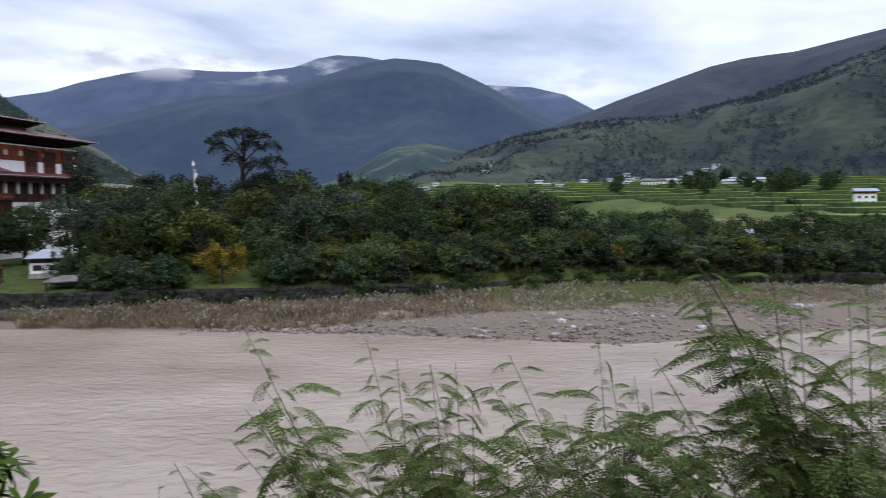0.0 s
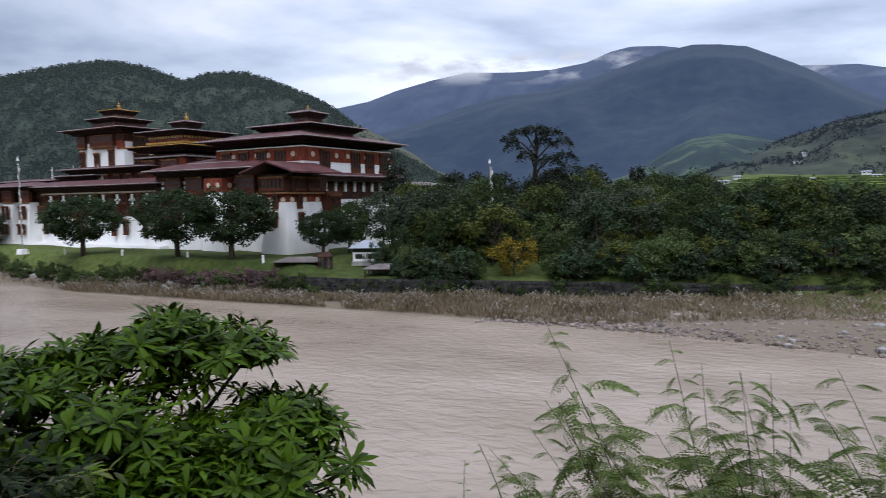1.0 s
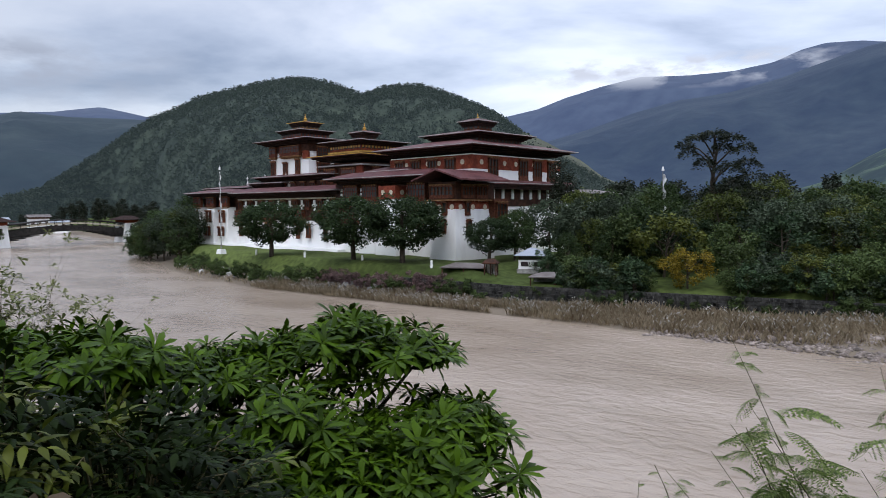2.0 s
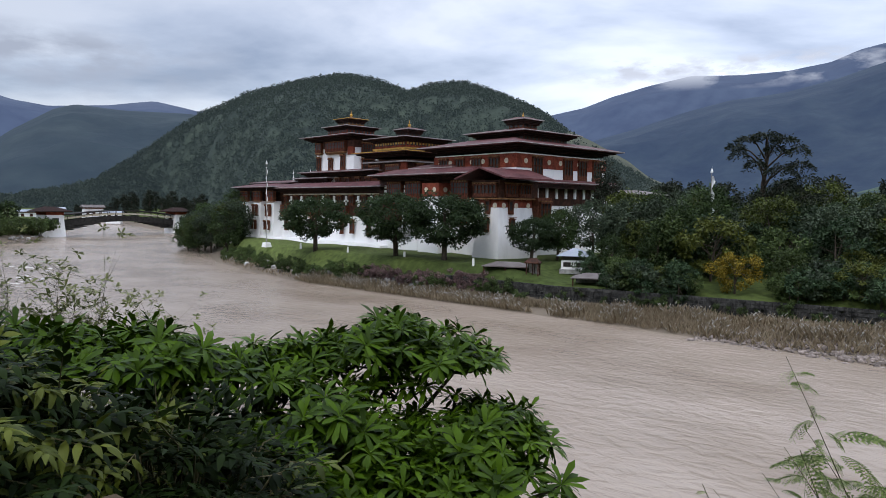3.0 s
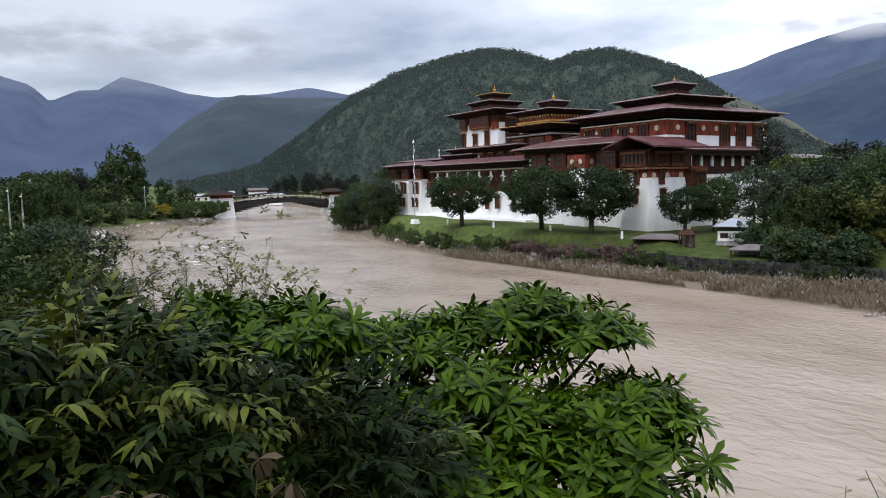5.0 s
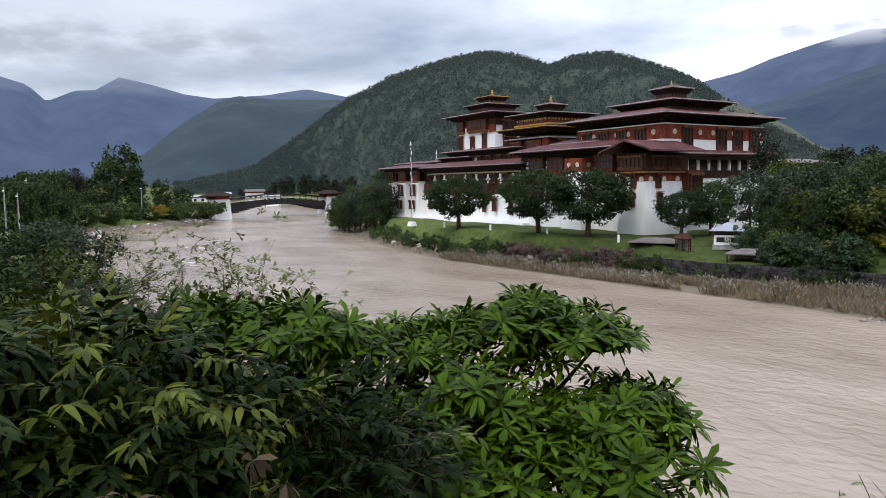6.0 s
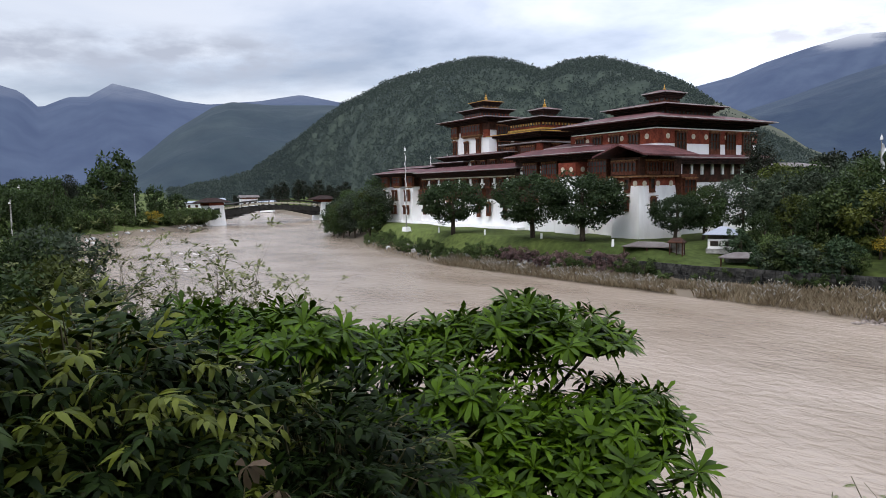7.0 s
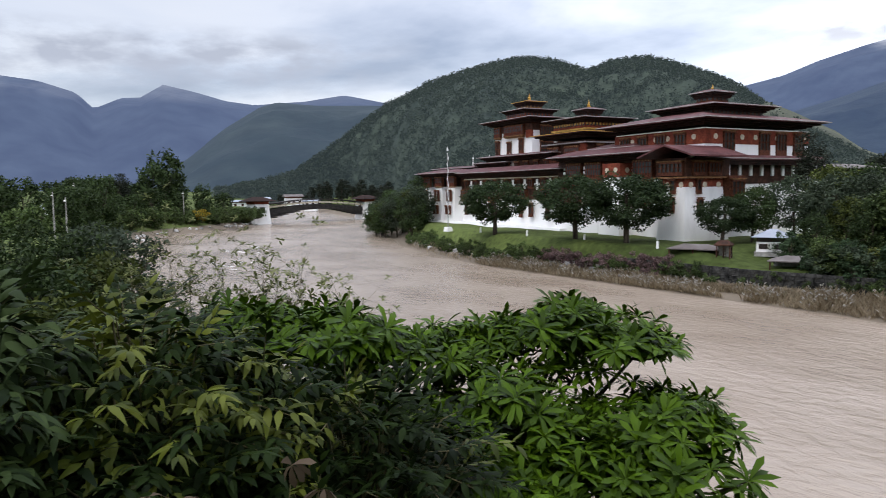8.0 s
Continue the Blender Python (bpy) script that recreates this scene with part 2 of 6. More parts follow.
def leaf_mesh(name, base, way, up, length, width, material, droop=0.15):
    """Many leaves, each a folded diamond of four triangles: base, two sides, tip, on a raised midrib."""
    n = len(base)
    side = unit(np.cross(way, up))
    nrm = np.cross(side, way)
    length, width = np.broadcast_to(length, n)[:, None], np.broadcast_to(width, n)[:, None]
    mid = base + way * length * 0.5
    v = np.stack([base, mid + side * width * 0.5 + nrm * width * 0.12, base + way * length - nrm * length * droop, mid - side * width * 0.5 + nrm * width * 0.12], 1).reshape(-1, 3)
    k = np.arange(n)[:, None] * 4
    f = np.concatenate([k + [[0, 1, 2]], k + [[0, 2, 3]]])
    return mesh_from(name, v, f, material)


def mesh_from(name, v, f, material):
    me = bpy.data.meshes.new(name)
    me.vertices.add(len(v))
    me.vertices.foreach_set("co", np.asarray(v, np.float32).ravel())
    w = f.shape[1]
    me.loops.add(f.size)
    me.loops.foreach_set("vertex_index", np.asarray(f, np.int32).ravel())
    me.polygons.add(len(f))
    me.polygons.foreach_set("loop_start", np.arange(len(f), dtype=np.int32) * w)
    me.update(calc_edges=True)
    me.materials.append(material)
    return me


# ---- the river, its banks and the valley floor ----
FAR_BANK = [(-900, 420), (-430, 208), (-265, 153), (-180, 110), (-130, 84), (-108, 76.5), (-85, 71), (-31, 68), (-4, 64), (15, 58.5), (41, 65), (90, 72), (160, 80), (400, 110), (1500, 200)]
NEAR_BANK = [(1500, 60), (300, 20), (60, 16), (12, 21), (-8, 22), (-30, 18), (-60, 15), (-110, 22), (-155, 34), (-205, 50), (-222, 70), (-250, 96), (-262, 108), (-430, 190), (-900, 380)]
RIVER = FAR_BANK + NEAR_BANK
SIDE_RIVER = [(60, 470), (110, 400), (128, 340), (130, 262), (150, 215), (230, 190), (900, 260), (900, 300), (240, 226), (178, 250), (165, 300), (160, 350), (140, 420), (90, 500)]


def poly_dist(px, py, poly):
    """Signed distance to a closed outline, minus inside."""
    d = np.full(px.shape, 1e9)
    inside = np.zeros(px.shape, bool)
    for (x0, y0), (x1, y1) in zip(poly, poly[1:] + poly[:1]):
        dx, dy = x1 - x0, y1 - y0
        t = np.clip(((px - x0) * dx + (py - y0) * dy) / (dx * dx + dy * dy), 0, 1)
        d = np.minimum(d, np.hypot(px - x0 - t * dx, py - y0 - t * dy))
        if dy:
            cross = ((y0 > py) != (y1 > py)) & (px < dx * (py - y0) / dy + x0)
            inside ^= cross
    return np.where(inside, -d, d)


def smooth_step(a, b, x):
    t = np.clip((x - a) / (b - a), 0, 1)
    return t * t * (3 - 2 * t)


def wall_line(px):
    """The foot of the stone wall: along the shore by the fortress, then straight on behind the gravel bar."""
    shore = np.interp(px, [p[0] for p in FAR_BANK], [p[1] for p in FAR_BANK])
    return np.where(px < -45, shore + 5.2, 73.8 + (px + 45) * 0.14)


def ground_z(px, py):
    px, py = np.asarray(px, float), np.asarray(py, float)
    d = poly_dist(px, py, RIVER)
    bankline = np.interp(px, [p[0] for p in FAR_BANK], [p[1] for p in FAR_BANK])
    far = py > bankline - 8
    # far side: a shallow shore under the reeds, then up behind the stone wall to the lawn
    zf = 0.05 + np.clip(d, 0, 6) * 0.16 + smooth_step(0.3, 2.2, py - wall_line(px)) * 1.7 + (smooth_step(2, 8.5, d) * smooth_step(-44, -54, px) + smooth_step(8, 26, d) * (1 - smooth_step(-44, -54, px))) * 1.7 * (1 - 0.9 * smooth_step(25, 60, px))
    zf = np.where(d < 0, np.maximum(d * 0.3, -1.8), zf)
    # near side: a steep bank up to the road where the viewer stands
    zn = np.where(d < 0, np.maximum(d * 0.4, -1.8), np.clip(d * 0.5, 0, 11) * (1 - smooth_step(-90, -140, px)) + smooth_step(-90, -140, px) * np.clip(d * 0.25, 0, 4))
    z = np.where(far, zf, zn)
    # unseen rise behind the viewer, added to keep sky light off the near plants
    z = z + np.where(far, 0, smooth_step(-3.0, -26.0, py) * 34 * (1 - smooth_step(-90, -160, px)))
    d2 = poly_dist(px, py, SIDE_RIVER)
    z = np.where((d2 < 12) & far, np.minimum(z, -1.5 + smooth_step(-4, 12, d2) * 6), z)
    r = np.hypot(px, py)
    slope = 0.015 + 0.055 * smooth_step(-150, 0, px)
    return z + np.clip(r - 400, 0, 900) * slope * smooth_step(0, 30, d) * smooth_step(0, 30, d2)


def stepped(lo, hi, fine_lo, fine_hi, step, grow=1.13):
    mid = list(np.arange(fine_lo, fine_hi, step))
    out, s, x = [], step, fine_hi
    while x < hi:
        out.append(x)
        s *= grow
        x += s
    left, s, x = [], step, fine_lo - step
    while x > lo:
        left.append(x)
        s *= grow
        x -= s
    return np.array([lo] + left[::-1] + mid + out + [hi])


gx, gy = stepped(-4700, 4700, -190, 130, 2.0), stepped(-1500, 4700, -6, 130, 1.6)
GX, GY = np.meshgrid(gx, gy)
GZ = ground_z(GX, GY)
rough = np.array([noise.noise((x * 0.11, y * 0.11, 0.0)) for x, y in zip(GX.ravel(), GY.ravel())]).reshape(GX.shape)
GZ = GZ + rough * 0.25 * (GZ > 0.3)
idx = np.arange(GX.size).reshape(GX.shape)
quads = np.stack([idx[:-1, :-1], idx[:-1, 1:], idx[1:, 1:], idx[1:, :-1]], -1).reshape(-1, 4)


def ground_material():
    m = surf("grassy_valley_floor", (0.042, 0.060, 0.015), (0.100, 0.130, 0.034), 0.02, 0.95, 0.3, 1.2)
    n, l = m.node_tree.nodes, m.node_tree.links
    p = n["Principled BSDF"]
    old = p.inputs["Base Color"].links[0].from_socket
    geo = n.new("ShaderNodeNewGeometry")
    z = n.new("ShaderNodeSeparateXYZ")
    l.new(geo.outputs["Position"], z.inputs[0])
    wob = n.new("ShaderNodeTexNoise")
    wob.inputs["Scale"].default_value = 0.5
    l.new(geo.outputs["Position"], wob.inputs["Vector"])
    add = n.new("ShaderNodeMath")
    add.operation = "MULTIPLY_ADD"
    add.inputs[1].default_value = -0.9
    l.new(wob.outputs["Fac"], add.inputs[0])
    l.new(z.outputs["Z"], add.inputs[2])
    r = ramp_of(n.new("ShaderNodeValToRGB"), [(0.75, 0.0), (1.35, 1.0)])
    l.new(add.outputs[0], r.inputs[0])
    mud = n.new("ShaderNodeMix")
    mud.data_type = "RGBA"
    mud.inputs[6].default_value = (0.17, 0.14, 0.105, 1)
    l.new(r.outputs[0], mud.inputs[0])
    l.new(old, mud.inputs[7])
    l.new(mud.outputs[2], p.inputs["Base Color"])
    return m


ground = new("ground", mesh_from("ground", np.stack([GX, GY, GZ], -1).reshape(-1, 3), quads, ground_material()))
ground.data.polygons.foreach_set("use_smooth", [True] * len(ground.data.polygons))
tagged(ground, "grassy valley floor with muddy river shores", "ground", kind="structure")


def water_material():
    m = bpy.data.materials.new("silty_river_water")
    m.use_nodes = True
    n, l = m.node_tree.nodes, m.node_tree.links
    p = n["Principled BSDF"]
    p.inputs["Roughness"].default_value, p.inputs["IOR"].default_value = 0.22, 1.33
    geo = n.new("ShaderNodeNewGeometry")
    mp = n.new("ShaderNodeMapping")
    mp.inputs["Scale"].default_value = (0.6, 1, 1)
    l.new(geo.outputs["Position"], mp.inputs["Vector"])
    big = n.new("ShaderNodeTexNoise")
    big.inputs["Scale"].default_value, big.inputs["Detail"].default_value = 0.09, 5
    l.new(mp.outputs[0], big.inputs["Vector"])
    r = ramp_of(n.new("ShaderNodeValToRGB"), [(0.35, (0.255, 0.20, 0.15)), (0.65, (0.37, 0.305, 0.245))])
    l.new(big.outputs["Fac"], r.inputs[0])
    l.new(r.outputs[0], p.inputs["Base Color"])
    fine = n.new("ShaderNodeTexNoise")
    fine.inputs["Scale"].default_value, fine.inputs["Detail"].default_value, fine.inputs["Distortion"].default_value = 1.3, 6, 0.6
    l.new(mp.outputs[0], fine.inputs["Vector"])
    b = n.new("ShaderNodeBump")
    b.inputs["Strength"].default_value, b.inputs["Distance"].default_value = 0.6, 0.26
    l.new(fine.outputs["Fac"], b.inputs["Height"])
    l.new(b.outputs[0], p.inputs["Normal"])
    return m


M_WATER = water_material()
river = new("water", mesh_of("water", [(-1500, -20, 0), (1600, -20, 0), (1600, 520, 0), (-1500, 520, 0)], [(0, 1, 2, 3)], M_WATER))
tagged(river, "wide brown silty river in slow flow", "river", kind="structure")


def rapids():
    """Broken white crests where the current runs over shoals."""
    r = random.Random(12)
    s = Solid()
    for cx, cy, n in ((-121, 43, 7), (-137, 52, 6), (-146, 58, 4), (-112, 40, 4)):
        for _ in range(n):
            x, y = cx + r.uniform(-7, 7), cy + r.uniform(-3, 3)
            k0, m = len(s.v), 9
            ln, wd = r.uniform(1.2, 3.6), r.uniform(0.25, 0.6)
            for i in range(m):
                t = i / (m - 1)
                w = wd * math.sin(math.pi * t) * r.uniform(0.4, 1.2) + 0.02
                px, py = x + ln * (t - 0.5), y + 0.4 * math.sin(3 * t + x)
                s.v += [(px, py - w, 0.015), (px, py, 0.05 + 0.14 * math.sin(math.pi * t) * r.uniform(0.5, 1)), (px, py + w, 0.015)]
            for i in range(m - 1):
                a = k0 + 3 * i
                s.f += [(a, a + 3, a + 4, a + 1), (a + 1, a + 4, a + 5, a + 2)]
    m = surf("white_foam", (0.34, 0.31, 0.27), (0.60, 0.58, 0.54), 2.5, 0.7, 0.3, 9.0)
    tagged(new("rapids", s.data("rapids", m, True)), "white broken crests on the brown water", "rapids", kind="stuff")


rapids()


# ---- hills and mountains round the valley ----
def ridge(name, label, crest, dist, base, depth, material, rough_m, az_step=0.35, rows=26, behind=0.4, seed=0, foot_az=None):
    """A range of hills: crest is (azimuth to the left of north, elevation) pairs seen from the viewpoint, dist its crest's distance."""
    az = np.arange(crest[0][0], crest[-1][0], az_step)
    el = np.interp(az, [c[0] for c in crest], [c[1] for c in crest])
    v = []
    ts = np.linspace(0, 1 + behind, rows)
    for t in ts:
        for a, e in zip(az, el):
            spur = noise.noise((a * 0.22 + seed, 3.1, seed))
            foot = base if foot_az is None else float(np.interp(a, foot_az, (base, dist * 0.85)))
            r = foot + (dist - foot) * t + spur * depth * (1 - min(t, 1)) * t * 2
            top = 12 + dist * math.tan(radians(e))
            lo = 2.0
            prof = math.sin(min(t, 1) * math.pi / 2) ** 1.25 if t <= 1 else 1 - 0.8 * (t - 1)
            x, y = -math.sin(radians(a)) * r, math.cos(radians(a)) * r
            k = 3.2 / dist
            bump = noise.fractal((x * k * 2.2 + seed, y * k * 2.2, seed), 0.9, 2.1, 5) * rough_m * (4 * min(t, 1) * (1 - min(t, 1)) + 0.03)
            z = lo + (top - lo) * prof + bump
            if t <= 1:  # no spur stands above the crest
                z = min(z, 12 + r * math.tan(radians(e)) * (0.80 + 0.20 * t) + (0.35 * bump if t > 0.9 else 0))
            v.append((x, y, z))
    n = len(az)
    i = np.arange(len(ts) * n).reshape(len(ts), n)
    q = np.stack([i[:-1, :-1], i[:-1, 1:], i[1:, 1:], i[1:, :-1]], -1).reshape(-1, 4)[:, ::-1]
    ob = new(name, mesh_from(name, np.array(v), q, material))
    ob.data.polygons.foreach_set("use_smooth", [True] * len(ob.data.polygons))
    return tagged(ob, label, "mountain", kind="structure"), np.array(v).reshape(len(ts), n, 3)


# nearer hills: a weaker blue-grey haze is put in as emission
M_HILL = surf("forested_hillside", (0.022, 0.030, 0.020), (0.044, 0.056, 0.034), 0.02, 0.95, 0.6, 0.14, dist=3.0, haze_glow=(0.036, 0.051, 0.060, 0.62))
M_SPUR = surf("dry_grassy_slope", (0.040, 0.046, 0.028), (0.090, 0.092, 0.056), 0.02, 0.95, 0.4, 0.2, dist=1.0, haze_glow=(0.034, 0.048, 0.058, 0.42))
M_HILLR = surf("scrubby_terraced_hillside", (0.014, 0.021, 0.015), (0.050, 0.060, 0.032), 0.010, 0.95, 0.5, 0.06, dist=2.0, stretch=(1, 1, 2.5), haze_glow=(0.032, 0.044, 0.075, 0.45))
# far ranges: their blue is air haze put into the emission
M_MTN_NEAR = surf("distant_forested_range", (0.010, 0.015, 0.015), (0.024, 0.032, 0.028), 0.006, 1.0, 0.2, 0.03, dist=8.0, stretch=(1, 1, 0.6), haze_glow=(0.048, 0.080, 0.170, 0.66))
M_MTN_LEFT = surf("dim_green_valley_side", (0.006, 0.011, 0.010), (0.020, 0.026, 0.022), 0.006, 1.0, 0.2, 0.03, dist=8.0, stretch=(1, 1, 0.6), haze_glow=(0.050, 0.078, 0.122, 0.68))
M_RIDGE = surf("dark_wooded_ridge", (0.008, 0.012, 0.010), (0.026, 0.032, 0.024), 0.01, 1.0, 0.3, 0.05, dist=5.0, haze_glow=(0.042, 0.056, 0.110, 0.72))
M_MTN_FAR = surf("far_range_blue_haze", (0.016, 0.022, 0.028), (0.028, 0.036, 0.042), 0.003, 1.0, 0.2, 0.012, dist=10.0, stretch=(1, 1, 0.6), haze_glow=(0.082, 0.118, 0.235, 0.74))

HILL = [(18, 0.5), (21, 1.0), (23.3, 2.1), (25, 3.2), (27.9, 5.1), (29.8, 6.3), (31.7, 7.7), (34.8, 9.0), (37.9, 9.9), (40.5, 9.7), (42.4, 9.05), (44.9, 10.0), (47.5, 10.4), (51, 9.6), (54.7, 8.5), (58.3, 6.6), (61.9, 3.9), (65.5, 1.5), (70, 0.4), (72, 0.2)]
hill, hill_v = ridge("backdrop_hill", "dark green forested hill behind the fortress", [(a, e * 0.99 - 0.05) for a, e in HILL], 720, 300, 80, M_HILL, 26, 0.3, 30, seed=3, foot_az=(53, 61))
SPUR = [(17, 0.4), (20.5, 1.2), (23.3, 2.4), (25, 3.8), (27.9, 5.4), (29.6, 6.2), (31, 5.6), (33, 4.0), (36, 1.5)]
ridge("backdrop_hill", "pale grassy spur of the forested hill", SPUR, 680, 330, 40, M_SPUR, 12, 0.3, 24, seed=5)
LEFT = [(50, 6.5), (56.5, 7.2), (58.3, 6.95), (61.4, 7.5), (64.5, 7.0), (68.3, 6.7), (70.5, 7.0), (72.4, 7.5), (74.8, 8.0), (76.4, 7.0), (77.7, 6.9), (79.5, 6.1), (80.6, 7.2), (83, 7.9), (90, 8.6), (110, 9)]
LEFT_NEAR = [(50, 4), (56.5, 6.5), (59.2, 6.7), (63.6, 6.7), (66.6, 6.9), (67.9, 6.5), (70.5, 4.9), (73.4, 2.6), (76.6, 0.9), (82, 0.3)]
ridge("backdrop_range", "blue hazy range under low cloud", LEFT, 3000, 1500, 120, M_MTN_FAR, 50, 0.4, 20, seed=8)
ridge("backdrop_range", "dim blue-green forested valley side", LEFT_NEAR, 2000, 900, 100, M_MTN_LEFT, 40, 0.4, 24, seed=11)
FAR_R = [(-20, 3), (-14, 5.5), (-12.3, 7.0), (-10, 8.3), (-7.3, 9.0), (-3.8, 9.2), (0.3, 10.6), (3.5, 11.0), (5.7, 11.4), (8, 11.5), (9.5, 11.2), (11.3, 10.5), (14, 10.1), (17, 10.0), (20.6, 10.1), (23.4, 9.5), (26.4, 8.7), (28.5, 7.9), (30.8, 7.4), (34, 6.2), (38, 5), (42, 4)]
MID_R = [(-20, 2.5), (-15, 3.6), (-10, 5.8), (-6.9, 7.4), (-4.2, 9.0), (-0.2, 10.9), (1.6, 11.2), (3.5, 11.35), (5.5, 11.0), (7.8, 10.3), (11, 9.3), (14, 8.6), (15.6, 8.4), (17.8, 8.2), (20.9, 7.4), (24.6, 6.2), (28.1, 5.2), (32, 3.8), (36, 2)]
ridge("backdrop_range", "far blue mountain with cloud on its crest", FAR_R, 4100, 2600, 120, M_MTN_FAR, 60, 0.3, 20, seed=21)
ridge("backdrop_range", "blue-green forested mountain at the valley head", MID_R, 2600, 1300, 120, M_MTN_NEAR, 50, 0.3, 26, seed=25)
# haze over the valley-head fields is emission as well
M_FARFIELD = surf("far_green_fields", (0.012, 0.020, 0.014), (0.050, 0.074, 0.036), 0.014, 1.0, 0.3, 0.05, dist=2.0, low=0.46, high=0.58, haze_glow=(0.040, 0.066, 0.105, 0.62))
HEAD = [(-8, 1.0), (-5, 3.6), (-2, 5.0), (1, 5.7), (3.5, 5.4), (5.5, 4.2), (8, 2.4), (11, 1.2), (16, 0.6)]
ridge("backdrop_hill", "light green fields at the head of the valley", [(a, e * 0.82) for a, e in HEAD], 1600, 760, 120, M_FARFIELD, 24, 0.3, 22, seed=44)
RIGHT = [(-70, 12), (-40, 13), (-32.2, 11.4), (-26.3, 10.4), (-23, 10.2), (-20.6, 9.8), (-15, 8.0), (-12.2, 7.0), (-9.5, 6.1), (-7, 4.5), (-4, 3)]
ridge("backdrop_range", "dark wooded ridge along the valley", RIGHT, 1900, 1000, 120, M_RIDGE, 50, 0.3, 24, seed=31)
RIGHT_NEAR = [(-70, 13), (-40, 12.4), (-31.8, 10.2), (-27.9, 8.7), (-23.5, 7.5), (-17.6, 6.2), (-14.3, 6.2), (-10, 5.8), (-6.4, 5.2), (-2.4, 3.9), (0, 3.0), (3, 1.8), (8, 0.6)]
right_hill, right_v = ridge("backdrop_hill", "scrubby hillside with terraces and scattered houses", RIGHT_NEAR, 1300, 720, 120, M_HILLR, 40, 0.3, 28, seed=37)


def cloud_bank(az0, az1, el0, el1, dist, label, bright, scale, low, high, seed):
    """A sheet of drifting cloud far off before a crest, torn by noise and thinning to its edges."""
    m = bpy.data.materials.new("drifting_cloud")
    m.use_nodes = True
    n, l = m.node_tree.nodes, m.node_tree.links
    n.clear()
    tc = n.new("ShaderNodeTexCoord")
    mp = n.new("ShaderNodeMapping")
    mp.inputs["Location"].default_value = (seed, seed * 0.7, 0)
    mp.inputs["Scale"].default_value = (scale * (az1 - az0) / 10, 1, scale * (el1 - el0) / 4)
    l.new(tc.outputs["UV"], mp.inputs["Vector"])
    mp.inputs["Scale"].default_value = (scale * (az1 - az0) / 10, scale * (el1 - el0) / 4, 1)
    t = n.new("ShaderNodeTexNoise")
    t.inputs["Scale"].default_value, t.inputs["Detail"].default_value, t.inputs["Roughness"].default_value = 1.0, 6, 0.55
    l.new(mp.outputs[0], t.inputs["Vector"])
    r = ramp_of(n.new("ShaderNodeValToRGB"), [(low, 0.0), (high, 1.0)])
    l.new(t.outputs["Fac"], r.inputs[0])
    uv = n.new("ShaderNodeSeparateXYZ")
    l.new(tc.outputs["UV"], uv.inputs[0])
    fac = r.outputs[0]
    for axis, stops in (("X", [(0.0, 0.0), (0.2, 1.0), (0.8, 1.0), (1.0, 0.0)]), ("Y", [(0.0, 0.0), (0.5, 1.0), (0.75, 1.0), (1.0, 0.0)])):
        e = ramp_of(n.new("ShaderNodeValToRGB"), stops)
        l.new(uv.outputs[axis], e.inputs[0])
        mul = n.new("ShaderNodeMath")
        mul.operation = "MULTIPLY"
        l.new(fac, mul.inputs[0])
        l.new(e.outputs[0], mul.inputs[1])
        fac = mul.outputs[0]
    em, tr, mix, out = n.new("ShaderNodeEmission"), n.new("ShaderNodeBsdfTransparent"), n.new("ShaderNodeMixShader"), n.new("ShaderNodeOutputMaterial")
    em.inputs["Color"].default_value = (*bright, 1)
    l.new(fac, mix.inputs[0])
    l.new(tr.outputs[0], mix.inputs[1])
    l.new(em.outputs[0], mix.inputs[2])
    l.new(mix.outputs[0], out.inputs["Surface"])
    v, f, uvs, k = [], [], [], 24
    for i in range(k + 1):
        a = radians(az0 + (az1 - az0) * i / k)
        for e in (el0, el1):
            v.append((-math.sin(a) * dist, math.cos(a) * dist, 12 + dist * math.tan(radians(e))))
    f = [(2 * i, 2 * i + 2, 2 * i + 3, 2 * i + 1) for i in range(k)]
    me = mesh_of("backdrop_cloud", v, f, m)
    layer = me.uv_layers.new(name="UVMap")
    for lp in me.loops:
        layer.data[lp.index].uv = ((lp.vertex_index // 2) / k, lp.vertex_index % 2)
    ob = new("backdrop_cloud", me)
    ob.visible_shadow = False
    return tagged(ob, label, "cloud", kind="structure")


cloud_bank(54, 112, 6.6, 12.5, 850, "grey cloud sinking over the upstream range", (0.50, 0.55, 0.64), 2.2, 0.36, 0.60, 1.0)
cloud_bank(6, 31, 8.9, 11.6, 2700, "white cloud wisps along the mountain crest", (0.80, 0.84, 0.92), 3.0, 0.44, 0.60, 4.0)
cloud_bank(-14, 1, 7.9, 10.8, 2700, "thin cloud behind the mountain shoulder", (0.72, 0.78, 0.90), 2.6, 0.48, 0.66, 9.0)


# ---- the fortress: local x runs downstream along the river front, y away from the river ----
FORT = Matrix.Translation((-60.7, 86.6, 4.3)) @ Matrix.Rotation(radians(-8), 4, "Z")


def block(name, cx, cy, label, category="fortress building"):
    ob = empty(name, FORT @ Matrix.Translation((cx, cy, 0)), label, category)
    ob["ox"], ob["oy"] = cx, cy
    return ob


def at(parent, solid, name, material, label=""):
    """A part given in the fortress's own measures, moved to its block's origin."""
    ox, oy = parent["ox"], parent["oy"]
    solid.v = [(x - ox, y - oy, z) for x, y, z in solid.v]
    return part(name, solid.data(name, material), parent, label)


def wall(parent, x0, x1, y0, y1, z0, z1, batter=0.0, material=None, name="wall", label=""):
    s = Solid().hexa((x0 - batter, x1 + batter, y0 - batter, y1 + batter), z0, (x0, x1, y0, y1), z1)
    return at(parent, s, name, material or M_WHITE, label)


